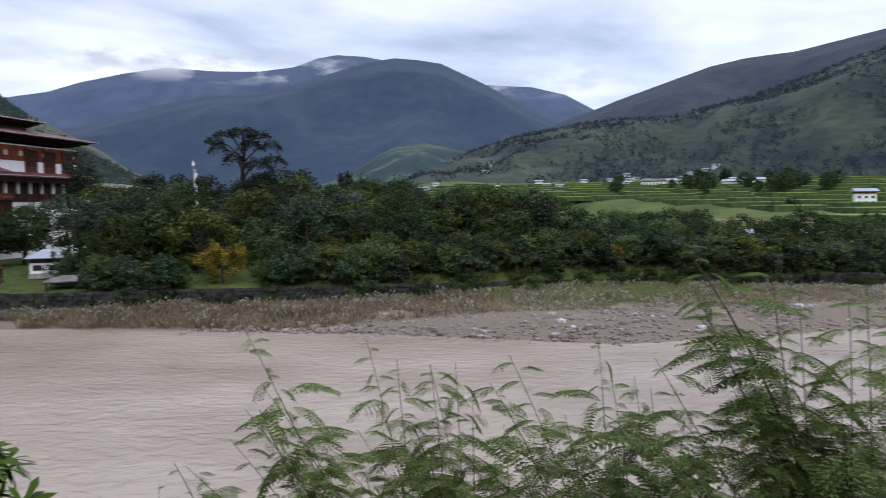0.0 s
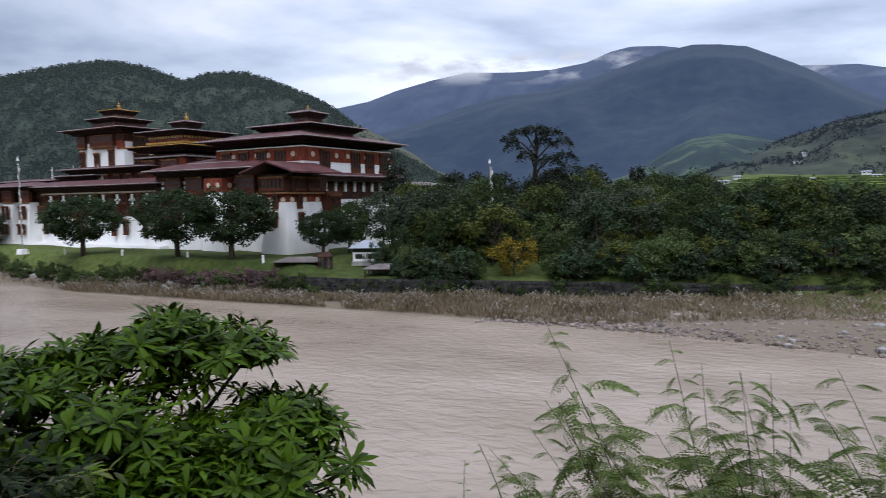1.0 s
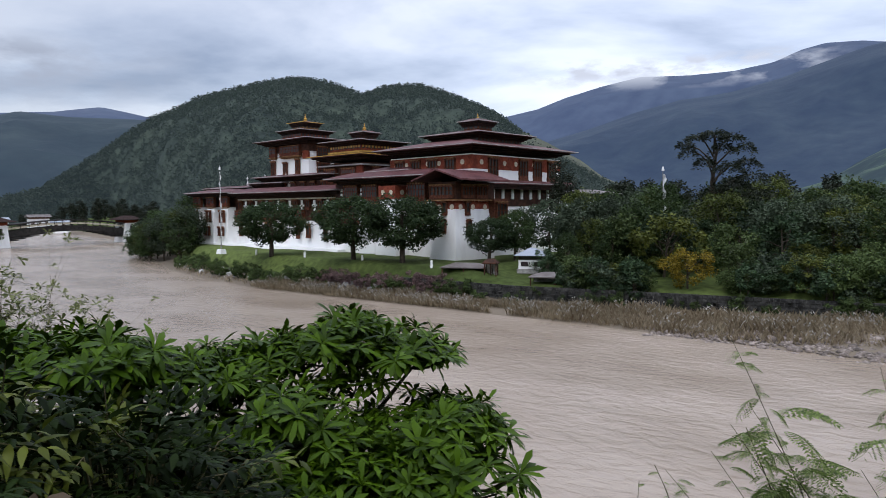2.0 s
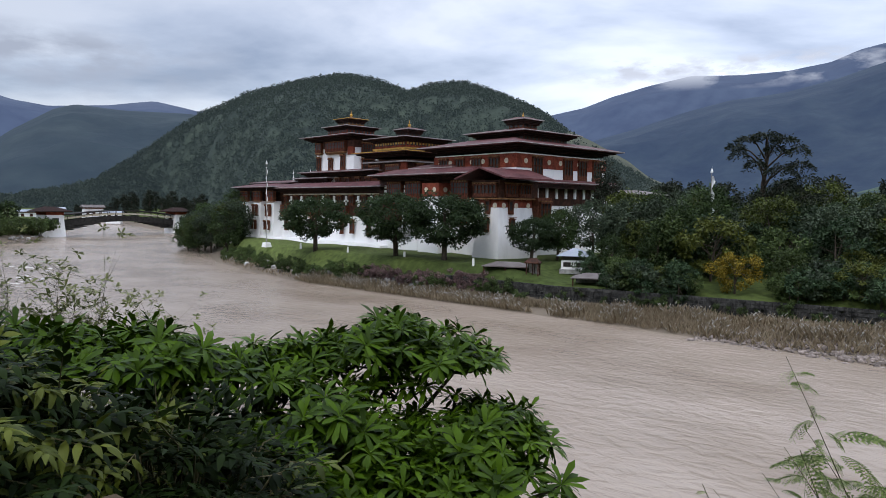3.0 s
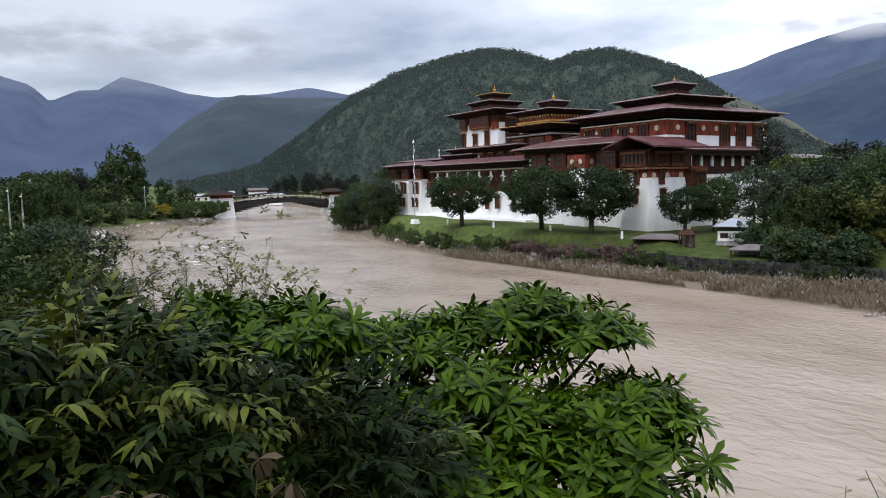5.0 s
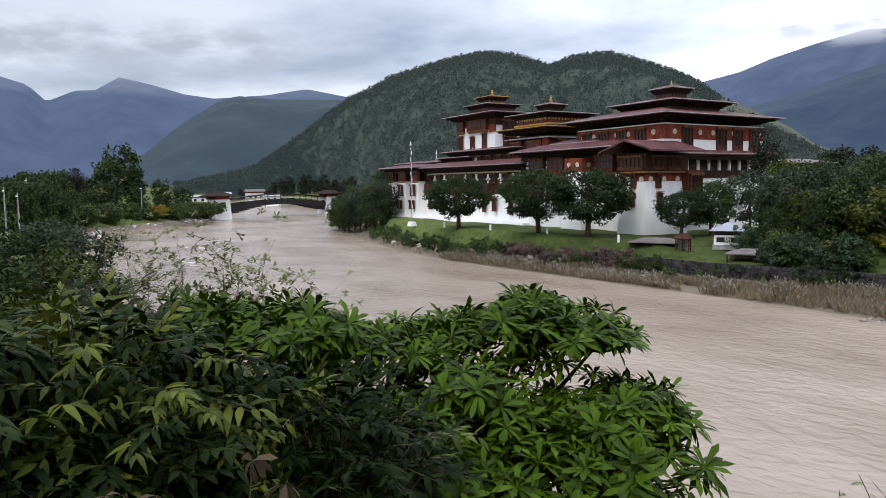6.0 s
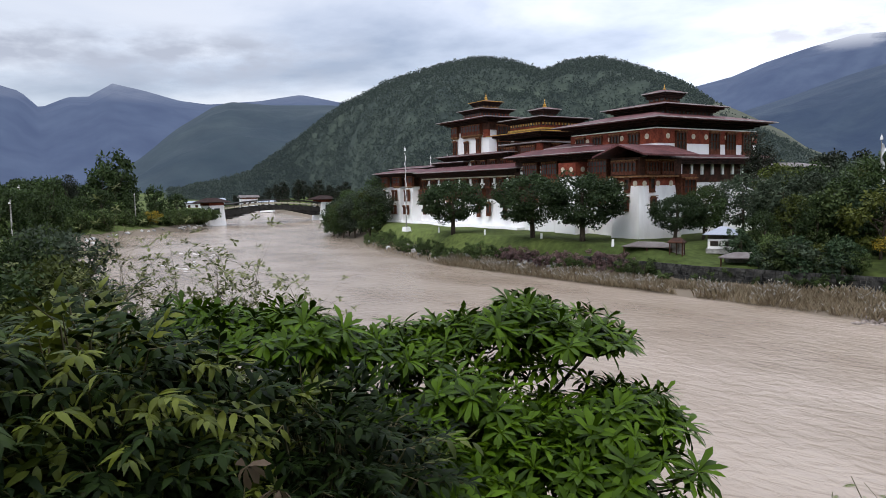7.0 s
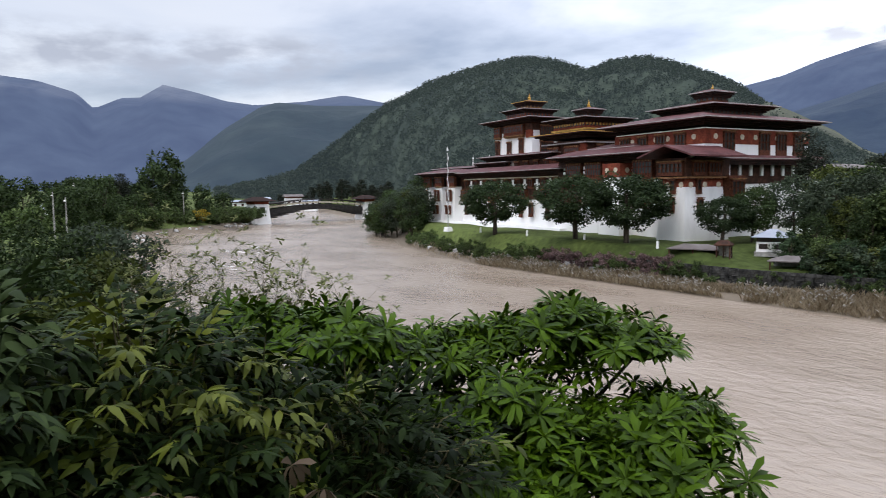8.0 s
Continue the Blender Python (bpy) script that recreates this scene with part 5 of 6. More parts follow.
# ---- pavilion, sheds, poles on the spit ----
def pavilion(x, y, z, turn):
    ob = empty("pavilion", pose(x, y, z, 0, 0, turn) @ Matrix.Scale(0.64, 4), "small white pavilion with a pale sheet roof", "pavilion")
    part("wall", Solid().box(-2.6, 2.6, -2.2, 2.2, -0.6, 2.0).data("wall", M_WHITE), ob)
    part("plinth", Solid().box(-2.9, 2.9, -2.5, 2.5, -0.8, 0.12).data("plinth", M_CONCRETE), ob)
    part("upper_opening", Solid().box(-2.3, 2.3, -1.9, 1.9, 2.0, 2.85).data("upper_opening", M_PANE), ob, "dark open strip under the roof")
    for px in (-2.5, 0, 2.3):
        for py in (-2.1, 1.9):
            part("post", Solid().box(px, px + 0.18, py, py + 0.18, 2.0, 2.9).data("post", M_WOOD), ob)
    for px in (-1.35, 1.35):
        w = part("window", Solid().box(px - 0.75, px + 0.75, -2.26, -2.2, 0.65, 1.6).data("window", M_WOOD), ob)
        for k in range(3):
            part("pane", Solid().box(px - 0.68 + 0.47 * k, px - 0.28 + 0.47 * k, -2.29, -2.24, 0.72, 1.53).data("pane", M_PANE), w)
    w = part("window", Solid().box(2.6, 2.66, -0.9, 0.9, 0.65, 1.6).data("window", M_WOOD), ob)
    for k in range(3):
        part("pane", Solid().box(2.64, 2.69, -0.82 + 0.57 * k, -0.34 + 0.57 * k, 0.72, 1.53).data("pane", M_PANE), w)
    r = Solid().hexa((-3.5, 3.5, -3.1, 3.1), 2.85, (-3.5, 3.5, -3.1, 3.1), 2.95)
    r.hexa((-3.5, 3.5, -3.1, 3.1), 2.95, (-0.5, 0.5, -0.1, 0.1), 4.4)
    part("roof", r.data("roof", M_GREYSHEET), ob, "pale blue-grey hipped sheet roof")


pavilion(-46.6, 84.4, 4.0, 22)


def shed(x, y, z, w, d, h, turn, mat_roof, label):
    ob = empty("shed", pose(x, y, z, 0, 0, turn), label, "shed")
    for px in (-w / 2 + 0.2, 0, w / 2 - 0.3):
        for py in (-d / 2 + 0.2, d / 2 - 0.3):
            part("post", Solid().box(px, px + 0.14, py, py + 0.14, -0.6, h).data("post", M_WOOD), ob)
    part("back_wall", Solid().box(-w / 2 + 0.25, w / 2 - 0.25, d / 2 - 0.3, d / 2 - 0.15, -0.6, h).data("back_wall", M_CONCRETE), ob)
    r = Solid().box(-w / 2, w / 2, -d / 2, d / 2, h - 0.08, h + 0.04)
    r.hexa((-w / 2, w / 2, -d / 2, d / 2), h + 0.04, (-w * 0.25, w * 0.25, -0.15, 0.15), h + 0.55)
    part("roof", r.data("roof", mat_roof), ob)


shed(-53.2, 78.2, 3.9, 6.2, 3.6, 0.5, 20, M_ROOFGREY, "low shed with a weathered brown-grey roof")
shed(-40.3, 79.0, 2.9, 6.4, 3.4, 0.8, 20, M_ROOFGREY, "low open shed with a pale grey roof")
shed(-49.0, 77.8, 3.5, 2.0, 1.6, 1.6, 20, M_WOOD, "small dark timber shelter on the wall")


def flag_pole(x, y, z, h, label, width=0.5):
    ob = empty("flag_pole", pose(x, y, z), label, "flag pole", "prayer flag poles")
    part("pole", Solid().lathe([(0.11, -0.3), (0.09, h * 0.5), (0.05, h), (0.0, h + 0.05)], 0, 0, 8).data("pole", M_CONCRETE), ob)
    part("base", Solid().hexa((-0.7, 0.7, -0.7, 0.7), -0.4, (-0.55, 0.55, -0.55, 0.55), 0.5).data("base", M_WHITE), ob, "whitewashed base block")
    part("finial", Solid().lathe([(0.0, h - 0.1), (0.22, h), (0.16, h + 0.35), (0.05, h + 0.6), (0, h + 0.9)], 0, 0, 8).data("finial", M_CLOTH), ob)
    n = 40
    v, f = [], []
    for i in range(n + 1):
        zz = 1.5 + (h - 2.0) * i / n
        a = 0.5 * math.sin(i * 0.8) + 0.7
        ww = width * (0.8 + 0.25 * math.sin(i * 2.1))
        v += [(0.06, 0, zz), (0.06 + ww * math.cos(a), -ww * math.sin(a), zz - 0.08 * math.sin(i * 1.3))]
    for i in range(n):
        f.append((2 * i, 2 * i + 1, 2 * i + 3, 2 * i + 2))
    flag = part("flag", mesh_of("flag", v, f, M_CLOTH, True), ob, "narrow white prayer banner")
    thick = flag.modifiers.new("cloth", "SOLIDIFY")
    thick.thickness = 0.02


flag_pole(-114, 84.8, 4.2, 15.6, "tall pole with a narrow white prayer banner")
flag_pole(-37.2, 108.5, 4.2, 13.6, "prayer banner pole among the trees", 0.62)
for k, (dx, dy) in enumerate(((-71.5, 12.5), (-63, 12.5), (-80, 13))):
    m = FORT @ Vector((dx, dy, 13.4))
    tagged(new("roof_finial", Solid().lathe([(0.16, 0.3), (0.16, 0.9), (0.05, 1.2), (0.09, 1.7), (0.22, 1.9), (0.05, 2.4), (0.0, 2.9)], 0, 0, 8).data("roof_finial", M_CLOTH)), "pale victory banner on the wing roof", "roof ornament", "roof banners").matrix_basis = Matrix.Translation(m)


def lawn_posts():
    for k in range(6):
        t = k / 5
        ob = new("lawn_post", Solid().hexa((-0.13, 0.13, -0.13, 0.13), -0.2, (-0.11, 0.11, -0.11, 0.11), 0.85).data("lawn_post", M_WHITE))
        x, y = -130 + 72 * t, 86.5 - 9.5 * t
        ob.matrix_basis = pose(x, y, float(ground_z(x, y)))
        tagged(ob, "short white marker post on the lawn", "post", "marker posts on the lawn")


lawn_posts()


# ---- the covered bridge upstream ----
M_OLDTIMBER = surf("weathered_grey_timber", (0.018, 0.017, 0.016), (0.05, 0.046, 0.042), 1.0, 0.85, 0.2, 6.0)


def bridge():
    p0, p1 = Vector((-258.5, 106, 0)), Vector((-267, 152, 0))
    d = p1 - p0
    length = d.length
    m = Matrix.Translation(p0) @ Matrix.Rotation(math.atan2(d.y, d.x), 4, "Z")
    ob = empty("covered_bridge", m, "dark timber cantilever bridge with a low roof", "bridge")

    def arc(s):
        return 4.3 + 1.6 * math.sin(math.pi * min(1, max(0, s / length)))

    def strip(name, z0, z1, y0, y1, mat, label=""):
        v, f, n = [], [], 20
        for i in range(n + 1):
            s = length * i / n
            z = arc(s)
            v += [(s, y0, z + z0), (s, y1, z + z0), (s, y1, z + z1), (s, y0, z + z1)]
        for i in range(n):
            k = 4 * i
            f += [(k + a, k + b, k + 4 + b, k + 4 + a) for a, b in ((0, 1), (1, 2), (2, 3), (3, 0))]
        f += [(0, 3, 2, 1), (4 * n, 4 * n + 1, 4 * n + 2, 4 * n + 3)]
        part(name, mesh_of(name, v, f, mat), ob, label)

    strip("deck", -0.9, 0.0, -1.8, 1.8, M_OLDTIMBER)
    strip("roof", 2.9, 3.25, -2.3, 2.3, M_OLDTIMBER, "dark shingled roof")
    for y in (-1.75, 1.65):
        strip("rail", 0.0, 1.1, y, y + 0.1, M_OLDTIMBER)
        strip("light_strip", 1.6, 2.2, y + 0.02, y + 0.08, M_TRIM, "pale cloth strip under the roof")
        for k in range(15):
            s = length * (k + 0.5) / 15
            part("post", Solid().box(s, s + 0.18, y, y + 0.12, arc(s), arc(s) + 2.95).data("post", M_OLDTIMBER), ob)
    for k in range(5):
        part("bracket", Solid().box(0, 4 + 2.6 * k, -1.6, 1.6, 2.2 + 0.5 * k, 2.6 + 0.5 * k).data("bracket", M_OLDTIMBER), ob, "cantilever beam")
        part("bracket", Solid().box(length - 4 - 2.6 * k, length, -1.6, 1.6, 2.2 + 0.5 * k, 2.6 + 0.5 * k).data("bracket", M_OLDTIMBER), ob, "cantilever beam")
    for k, (s, h) in enumerate(((-3.5, 7.6), (length + 3.0, 7.6))):
        g = empty("bridge_gate", m @ Matrix.Translation((s, 0, 0)), "white gate tower at the bridge head", "gate tower", "bridge gate towers")
        part("wall", Solid().hexa((-3.6, 3.6, -3.4, 3.4), -0.5, (-3.0, 3.0, -2.8, 2.8), h).data("wall", M_WHITE), g)
        part("band", Solid().box(-3.1, 3.1, -2.9, 2.9, h - 0.1, h + 0.9).data("band", M_RED), g)
        part("opening", Solid().box(-1.2, 1.2, -3.05, -2.7, 4.0, 6.4).data("opening", M_PANE), g)
        part("window", Solid().box(-3.2, -2.9, -0.8, 0.8, 4.4, 6.0).data("window", M_CARVED), g)
        r = Solid().box(-5.2, 5.2, -4.6, 4.6, h + 0.9, h + 1.15)
        r.hexa((-5.2, 5.2, -4.6, 4.6), h + 1.15, (-2.0, 2.0, -0.3, 0.3), h + 2.7)
        part("roof", r.data("roof", M_EAVE), g)


bridge()


def utility_pole(x, y, z, h):
    ob = empty("utility_pole", pose(x, y, z), "grey utility pole with a short crossarm", "utility pole", "utility poles on the opposite bank")
    part("pole", Solid().lathe([(0.17, -0.5), (0.14, h * 0.5), (0.10, h), (0.0, h + 0.02)], 0, 0, 8).data("pole", M_CONCRETE), ob)
    part("crossarm", Solid().box(-0.9, 0.9, -0.17, -0.09, h - 0.9, h - 0.75).data("crossarm", M_WOOD), ob)
    for dx in (-0.8, 0, 0.7):
        part("insulator", Solid().lathe([(0.05, h - 0.75), (0.08, h - 0.65), (0.03, h - 0.5), (0, h - 0.48)], dx, -0.13, 6).data("insulator", M_WHITE), ob)


for x, y, z, h in ((-187, 29.5, 3.2, 11.5), (-233, 68, 3.0, 9.5), (-150, 20, 4.0, 8.5), (-146, 21.5, 4.0, 7.5)):
    utility_pole(x, y, z, h)


# ---- houses and fields in the valley ----
def house(x, y, z, w, d, h, turn, mat_roof, label):
    ob = empty("house", pose(x, y, z, 0, 0, turn), label, "house", "farmhouses in the valley")
    part("wall", Solid().hexa((-w / 2 - 0.2, w / 2 + 0.2, -d / 2 - 0.2, d / 2 + 0.2), -3, (-w / 2, w / 2, -d / 2, d / 2), h * 0.95).data("wall", M_WHITE), ob)
    n = max(2, int(w / 3))
    for lv in range(max(1, int(h / 3))):
        for k in range(n):
            px = -w / 2 + (k + 0.5) * w / n
            part("window", Solid().box(px - 0.7, px + 0.7, -d / 2 - 0.2, -d / 2 + 0.1, lv * 3 + 0.9, lv * 3 + 2.3).data("window", M_WOOD), ob)
    part("gallery", Solid().box(-w / 2 - 0.15, w / 2 + 0.15, -d / 2 - 0.3, d / 2 + 0.15, h * 0.82, h * 0.95).data("gallery", M_CARVED), ob, "timber gallery under the eaves")
    s = Solid()
    a, b = w / 2 + 1.2, d / 2 + 1.2
    s.v = [(-a, -b, h), (a, -b, h), (a, 0, h + d * 0.2), (-a, 0, h + d * 0.2), (-a, b, h), (a, b, h), (-a, -b, h - 0.2), (a, -b, h - 0.2), (a, b, h - 0.2), (-a, b, h - 0.2)]
    s.f = [(0, 1, 2, 3), (3, 2, 5, 4), (6, 9, 8, 7), (0, 6, 7, 1), (5, 8, 9, 4), (0, 3, 4, 9, 6), (1, 7, 8, 5, 2)]
    part("roof", s.data("roof", mat_roof), ob)


HOUSES = [(138, 460, 17.5, 16, 7, 3.2), (148, 462, 17.5, 12, 7, 3), (163, 466, 19, 9, 6, 3), (171, 467, 19, 6, 5, 3), (176, 425, 18, 14, 7, 3), (189, 431, 19, 15, 7, 3.4), (205, 424, 19, 12, 7, 3), (205, 343, 5, 10, 8, 8),
          (-393, 146, 3.4, 8, 5, 3.4), (-430, 195, 3.6, 10, 7, 5.4), (-389, 188, 3.4, 7, 5, 3), (-446, 180, 3.6, 9, 6, 4), (73.5, 131, 1.6, 5, 4, 3.4), (61, 128, 2.6, 9, 5, 3), (-205, 30, 4.5, 8, 6, 4)]
for k, (x, y, z, w, d, h) in enumerate(HOUSES):
    if 10 < z:  # the hamlet on the rising valley floor
        x, y, w, d, h = x * 1.5, y * 1.5, w * 1.3, d * 1.4, h * 1.5
        z = float(ground_z(x, y)) + 0.3
    elif x > 200:
        x, y = x * 1.17, y * 1.17
        z = float(ground_z(x, y)) + 0.3
    house(x, y, z, w, d, h, math.degrees(math.atan2(-x, y)) + (12 if k % 2 else -14), M_GREYSHEET if k % 3 else M_ROOFGREY, "white farmhouse with a pale sheet roof" if k % 3 else "white farmhouse with a dark sheet roof")
for k in range(26):
    az, r = rng.uniform(-30, 2), rng.uniform(640, 960)
    # scattered houses on the hillside terraces
    x, y = -math.sin(radians(az)) * r, math.cos(radians(az)) * r
    hit, loc, _, _, hob, _ = scene.ray_cast(bpy.context.evaluated_depsgraph_get(), (x, y, 900), (0, 0, -1))
    if hit and loc.z < 62:
        house(x, y, loc.z + 0.5, rng.uniform(5, 8), 5, rng.uniform(2.0, 2.8), -az + rng.uniform(-20, 20), M_GREYSHEET, "white farmhouse on the hillside terraces")


M_PADDY = surf("rice_paddy", (0.10, 0.145, 0.03), (0.20, 0.26, 0.065), 0.05, 0.9, 0.3, 1.5, vary=0.25)
M_BUND = surf("grassy_field_bank", (0.03, 0.05, 0.015), (0.06, 0.09, 0.03), 0.3, 0.95, 0.3, 2.0)


def field(x, y, w, d, turn):
    z = float(ground_z(x, y))
    c, s = math.cos(radians(turn)), math.sin(radians(turn))
    corner = max(float(ground_z(x + c * a - s * b, y + s * a + c * b)) for a in (-w / 2, w / 2) for b in (-d / 2, d / 2))
    ob = empty("rice_field", pose(x, y, max(z, corner) + 0.3, 0, 0, turn), "light green rice terrace on the valley floor", "rice field", "rice terraces")
    part("crop", Solid().hexa((-w / 2, w / 2, -d / 2, d / 2), 0, (-w / 2 + 0.4, w / 2 - 0.4, -d / 2 + 0.4, d / 2 - 0.4), 0.6).data("crop", M_PADDY), ob)
    part("bank", Solid().hexa((-w / 2 - 1.6, w / 2 + 1.6, -d / 2 - 1.6, d / 2 + 1.6), -3.0, (-w / 2 - 0.5, w / 2 + 0.5, -d / 2 - 0.5, d / 2 + 0.5), 0.25).data("bank", M_BUND), ob)


for row in range(14):
    y = 300 + 34 * row
    for k in range(12):
        x = -30 + 42 * k + 0.1 * (y - 300) + rng.uniform(-6, 6) + 12 * (row % 2)
        if poly_dist(np.array([x]), np.array([float(y)]), SIDE_RIVER)[0] < 34 or (y < 400 and x < 190):
            continue
        field(x, y, rng.uniform(30, 38), rng.uniform(22, 29), rng.uniform(-6, 6))


# ---- plants before the viewer ----
def join(arrays):
    """Vertex and face arrays of many pieces into one pair."""
    vs, fs, k = [], [], 0
    for v, f in arrays:
        vs.append(v)
        fs.append(f + k)
        k += len(v)
    return np.concatenate(vs), np.concatenate(fs)


def blade(length, width, droop, fold=0.18):
    """One obovate leaf along +x with a folded midrib: eight vertices, eight triangles."""
    v = [(0, 0, 0)]
    for t, w in ((0.40, 0.60), (0.80, 1.0)):
        z = -droop * length * t * t
        v += [(t * length, w * width / 2, z + fold * w * width / 2), (t * length, 0, z), (t * length, -w * width / 2, z + fold * w * width / 2)]
    v.append((length, 0, -droop * length))
    f = [(0, 2, 1), (0, 3, 2), (1, 2, 5), (1, 5, 4), (2, 3, 6), (2, 6, 5), (4, 5, 7), (5, 6, 7)]
    return np.array(v, float), np.array(f)


def frames_of(axis, r):
    """A rotation for each axis direction, turned at random about it."""
    n = len(axis)
    side = unit(np.cross(axis, unit(r.normal(size=(n, 3)))))
    return np.stack([side, np.cross(axis, side), axis], -1)


def whorl(r, leaves, length, width, droop, rise):
    out = []
    for k in range(leaves):
        ln = length * r.uniform(0.75, 1.1)
        v, f = blade(ln, width * r.uniform(0.85, 1.1), droop * r.uniform(0.6, 1.5))
        up = radians(rise + r.normal(0, 14) - 22 * (k % 2))
        a = 2 * math.pi * k / leaves + r.normal(0, 0.15)
        R1 = np.array([[math.cos(up), 0, -math.sin(up)], [0, 1, 0], [math.sin(up), 0, math.cos(up)]])
        R2 = np.array([[math.cos(a), -math.sin(a), 0], [math.sin(a), math.cos(a), 0], [0, 0, 1]])
        out.append((v @ (R2 @ R1).T, f))
    return join(out)


def set_out(shapes, places, axis, scale, r):
    rot = frames_of(axis, r)
    return join([(shapes[k % len(shapes)][0] * scale[k] @ rot[k].T + places[k], shapes[k % len(shapes)][1]) for k in range(len(places))])


def whorl_tree():
    r = np.random.default_rng(17)
    root = np.array((-4.9, 3.4, 6.6))
    ob = empty("whorl_leaved_tree", Matrix.Translation(root), "glossy green tree with whorled leaves below the viewpoint", "tree")
    # flat pads of foliage at the branch ends: centre, half width, half height, whorls
    pads = [(-3.85, 4.05, 11.05, 0.70, 0.17, 90), (-3.40, 4.12, 10.95, 0.38, 0.11, 40), (-4.15, 3.65, 10.98, 0.50, 0.17, 50), (-3.02, 3.82, 10.60, 0.56, 0.16, 95), (-2.62, 3.55, 10.42, 0.46, 0.14, 60), (-2.42, 3.30, 10.22, 0.42, 0.13, 55), (-4.35, 3.2, 10.95, 0.50, 0.16, 65), (-4.40, 1.95, 11.20, 0.66, 0.14, 90), (-4.2, 2.5, 11.0, 0.48, 0.18, 60), (-3.70, 3.08, 10.70, 0.65, 0.22, 110), (-3.30, 2.35, 10.46, 0.62, 0.20, 100), (-3.92, 2.15, 10.80, 0.50, 0.24, 80), (-2.92, 3.05, 10.42, 0.46, 0.20, 75), (-3.5, 2.7, 10.40, 0.75, 0.25, 90), (-3.3, 3.6, 10.35, 0.65, 0.2, 60), (-3.9, 2.9, 10.4, 0.9, 0.25, 110), (-3.4, 2.0, 10.2, 0.8, 0.25, 90), (-4.3, 2.4, 10.5, 0.7, 0.25, 80), (-2.9, 2.6, 10.05, 0.8, 0.2, 70), (-3.66, 3.76, 10.80, 0.32, 0.12, 20), (-3.95, 4.1, 11.13, 0.34, 0.12, 24), (-4.42, 1.55, 11.26, 0.40, 0.12, 46), (-4.3, 2.2, 11.12, 0.40, 0.14, 40)]
    pads = [(*p[:5], int(p[5] * (0.35 if p[1] < 2.45 and p[2] < 10.9 else 1.0))) for p in pads]
    shapes = [whorl(r, 15, 0.140, 0.040, 0.75, 42) for _ in range(6)]
    tv, tf = [], []
    tube([(0, 0, -0.4), (0.1, -0.1, 1.8), (0.5, -0.4, 2.8)], [0.14, 0.10, 0.06], 8, tv, tf)
    fork = root + (0.5, -0.4, 2.8)
    places, axes, scales = [], [], []
    for cx, cy, cz, hw, hh, n in pads:
        c = np.array((cx, cy, cz))
        mid = (fork + c) / 2 + (0, 0, -0.25)
        tube([fork - root, mid - root, c - root - (0, 0, hh * 1.2)], [0.04, 0.026, 0.012], 6, tv, tf)
        a, q = r.uniform(0, 2 * math.pi, n), np.sqrt(r.random(n))
        p = np.stack([cx + hw * q * np.cos(a), cy + hw * q * np.sin(a), cz + hh * (1 - q * q) * r.uniform(-0.5, 1.0, n) - hh * 0.5 * q], 1)
        p += np.array([[0, 0, 0.10 * noise.noise(tuple(w * 2.3))] for w in p])
        ax = unit(np.stack([np.cos(a) * q * 0.5, np.sin(a) * q * 0.5, np.ones(n)], 1) + r.normal(0, 0.16, (n, 3)))
        for t in range(0, n, 3):
            e = c - (0, 0, hh * 1.2)
            tube([e - root, (e + p[t]) / 2 - root - (0, 0, 0.05), p[t] - root], [0.010, 0.008, 0.005], 4, tv, tf)
        places.append(p), axes.append(ax), scales.append(r.uniform(0.7, 1.15, n))
    v, f = set_out(shapes, np.concatenate(places) - root, np.concatenate(axes), np.concatenate(scales), r)
    part("trunk", mesh_of("trunk", tv, tf, M_BARK, True), ob, "dark branching trunk")
    tagged(part("leaves", mesh_from("leaves", v, f, L_WHORL), ob, "whorls of glossy green leaves"), kind="stuff")


whorl_tree()


def feather_leaf(r, length, pairs=10):
    """A long arching leaf along +x: a thin rib with two ranks of narrow, toothed feathers."""
    out = []
    rib = lambda t: np.array((t * length * (1 - 0.16 * t), 0, 0.50 * length * t - 1.20 * length * t * t))
    for k in range(pairs):
        t = 0.20 + 0.80 * k / (pairs - 1)
        root = rib(t)
        along = unit(rib(min(1, t + 0.05)) - rib(t - 0.05))
        pl = length * 0.44 * math.sin(math.pi * (0.22 + 0.66 * t)) * r.uniform(0.85, 1.15)
        for side in (-1, 1):
            d = unit(along * 0.75 + np.array((0, side * 0.75, -0.34)) + r.normal(0, 0.07, 3))
            e = unit(np.cross(d, (0, 0, 1.0)))
            v, f = [], []
            teeth = 7
            for i in range(teeth):  # a comb of small leaflets on each side of the feather
                u0, u1 = (i + 0.1) / teeth, (i + 0.75) / teeth
                w = pl * 0.17 * math.sin(math.pi * (0.15 + 0.75 * u0))
                p0, p1 = (root + d * pl * u + (0, 0, -0.25 * pl * u * u) for u in (u0, u1))
                for q in (-1, 1):
                    n = len(v)
                    v += [p0, p1, p1 + e * w * q + d * w * 0.35]
                    f.append((n, n + 1, n + 2))
            out.append((np.array(v), np.array(f)))
        b = np.cross(along, (0, 1.0, 0)) * 0.0014
        n = rib(min(1, t + 0.80 / (pairs - 1)))
        out.append((np.array([root - b, root + b, n + b, n - b]), np.array([(0, 1, 2), (0, 2, 3)])))
    return join(out)


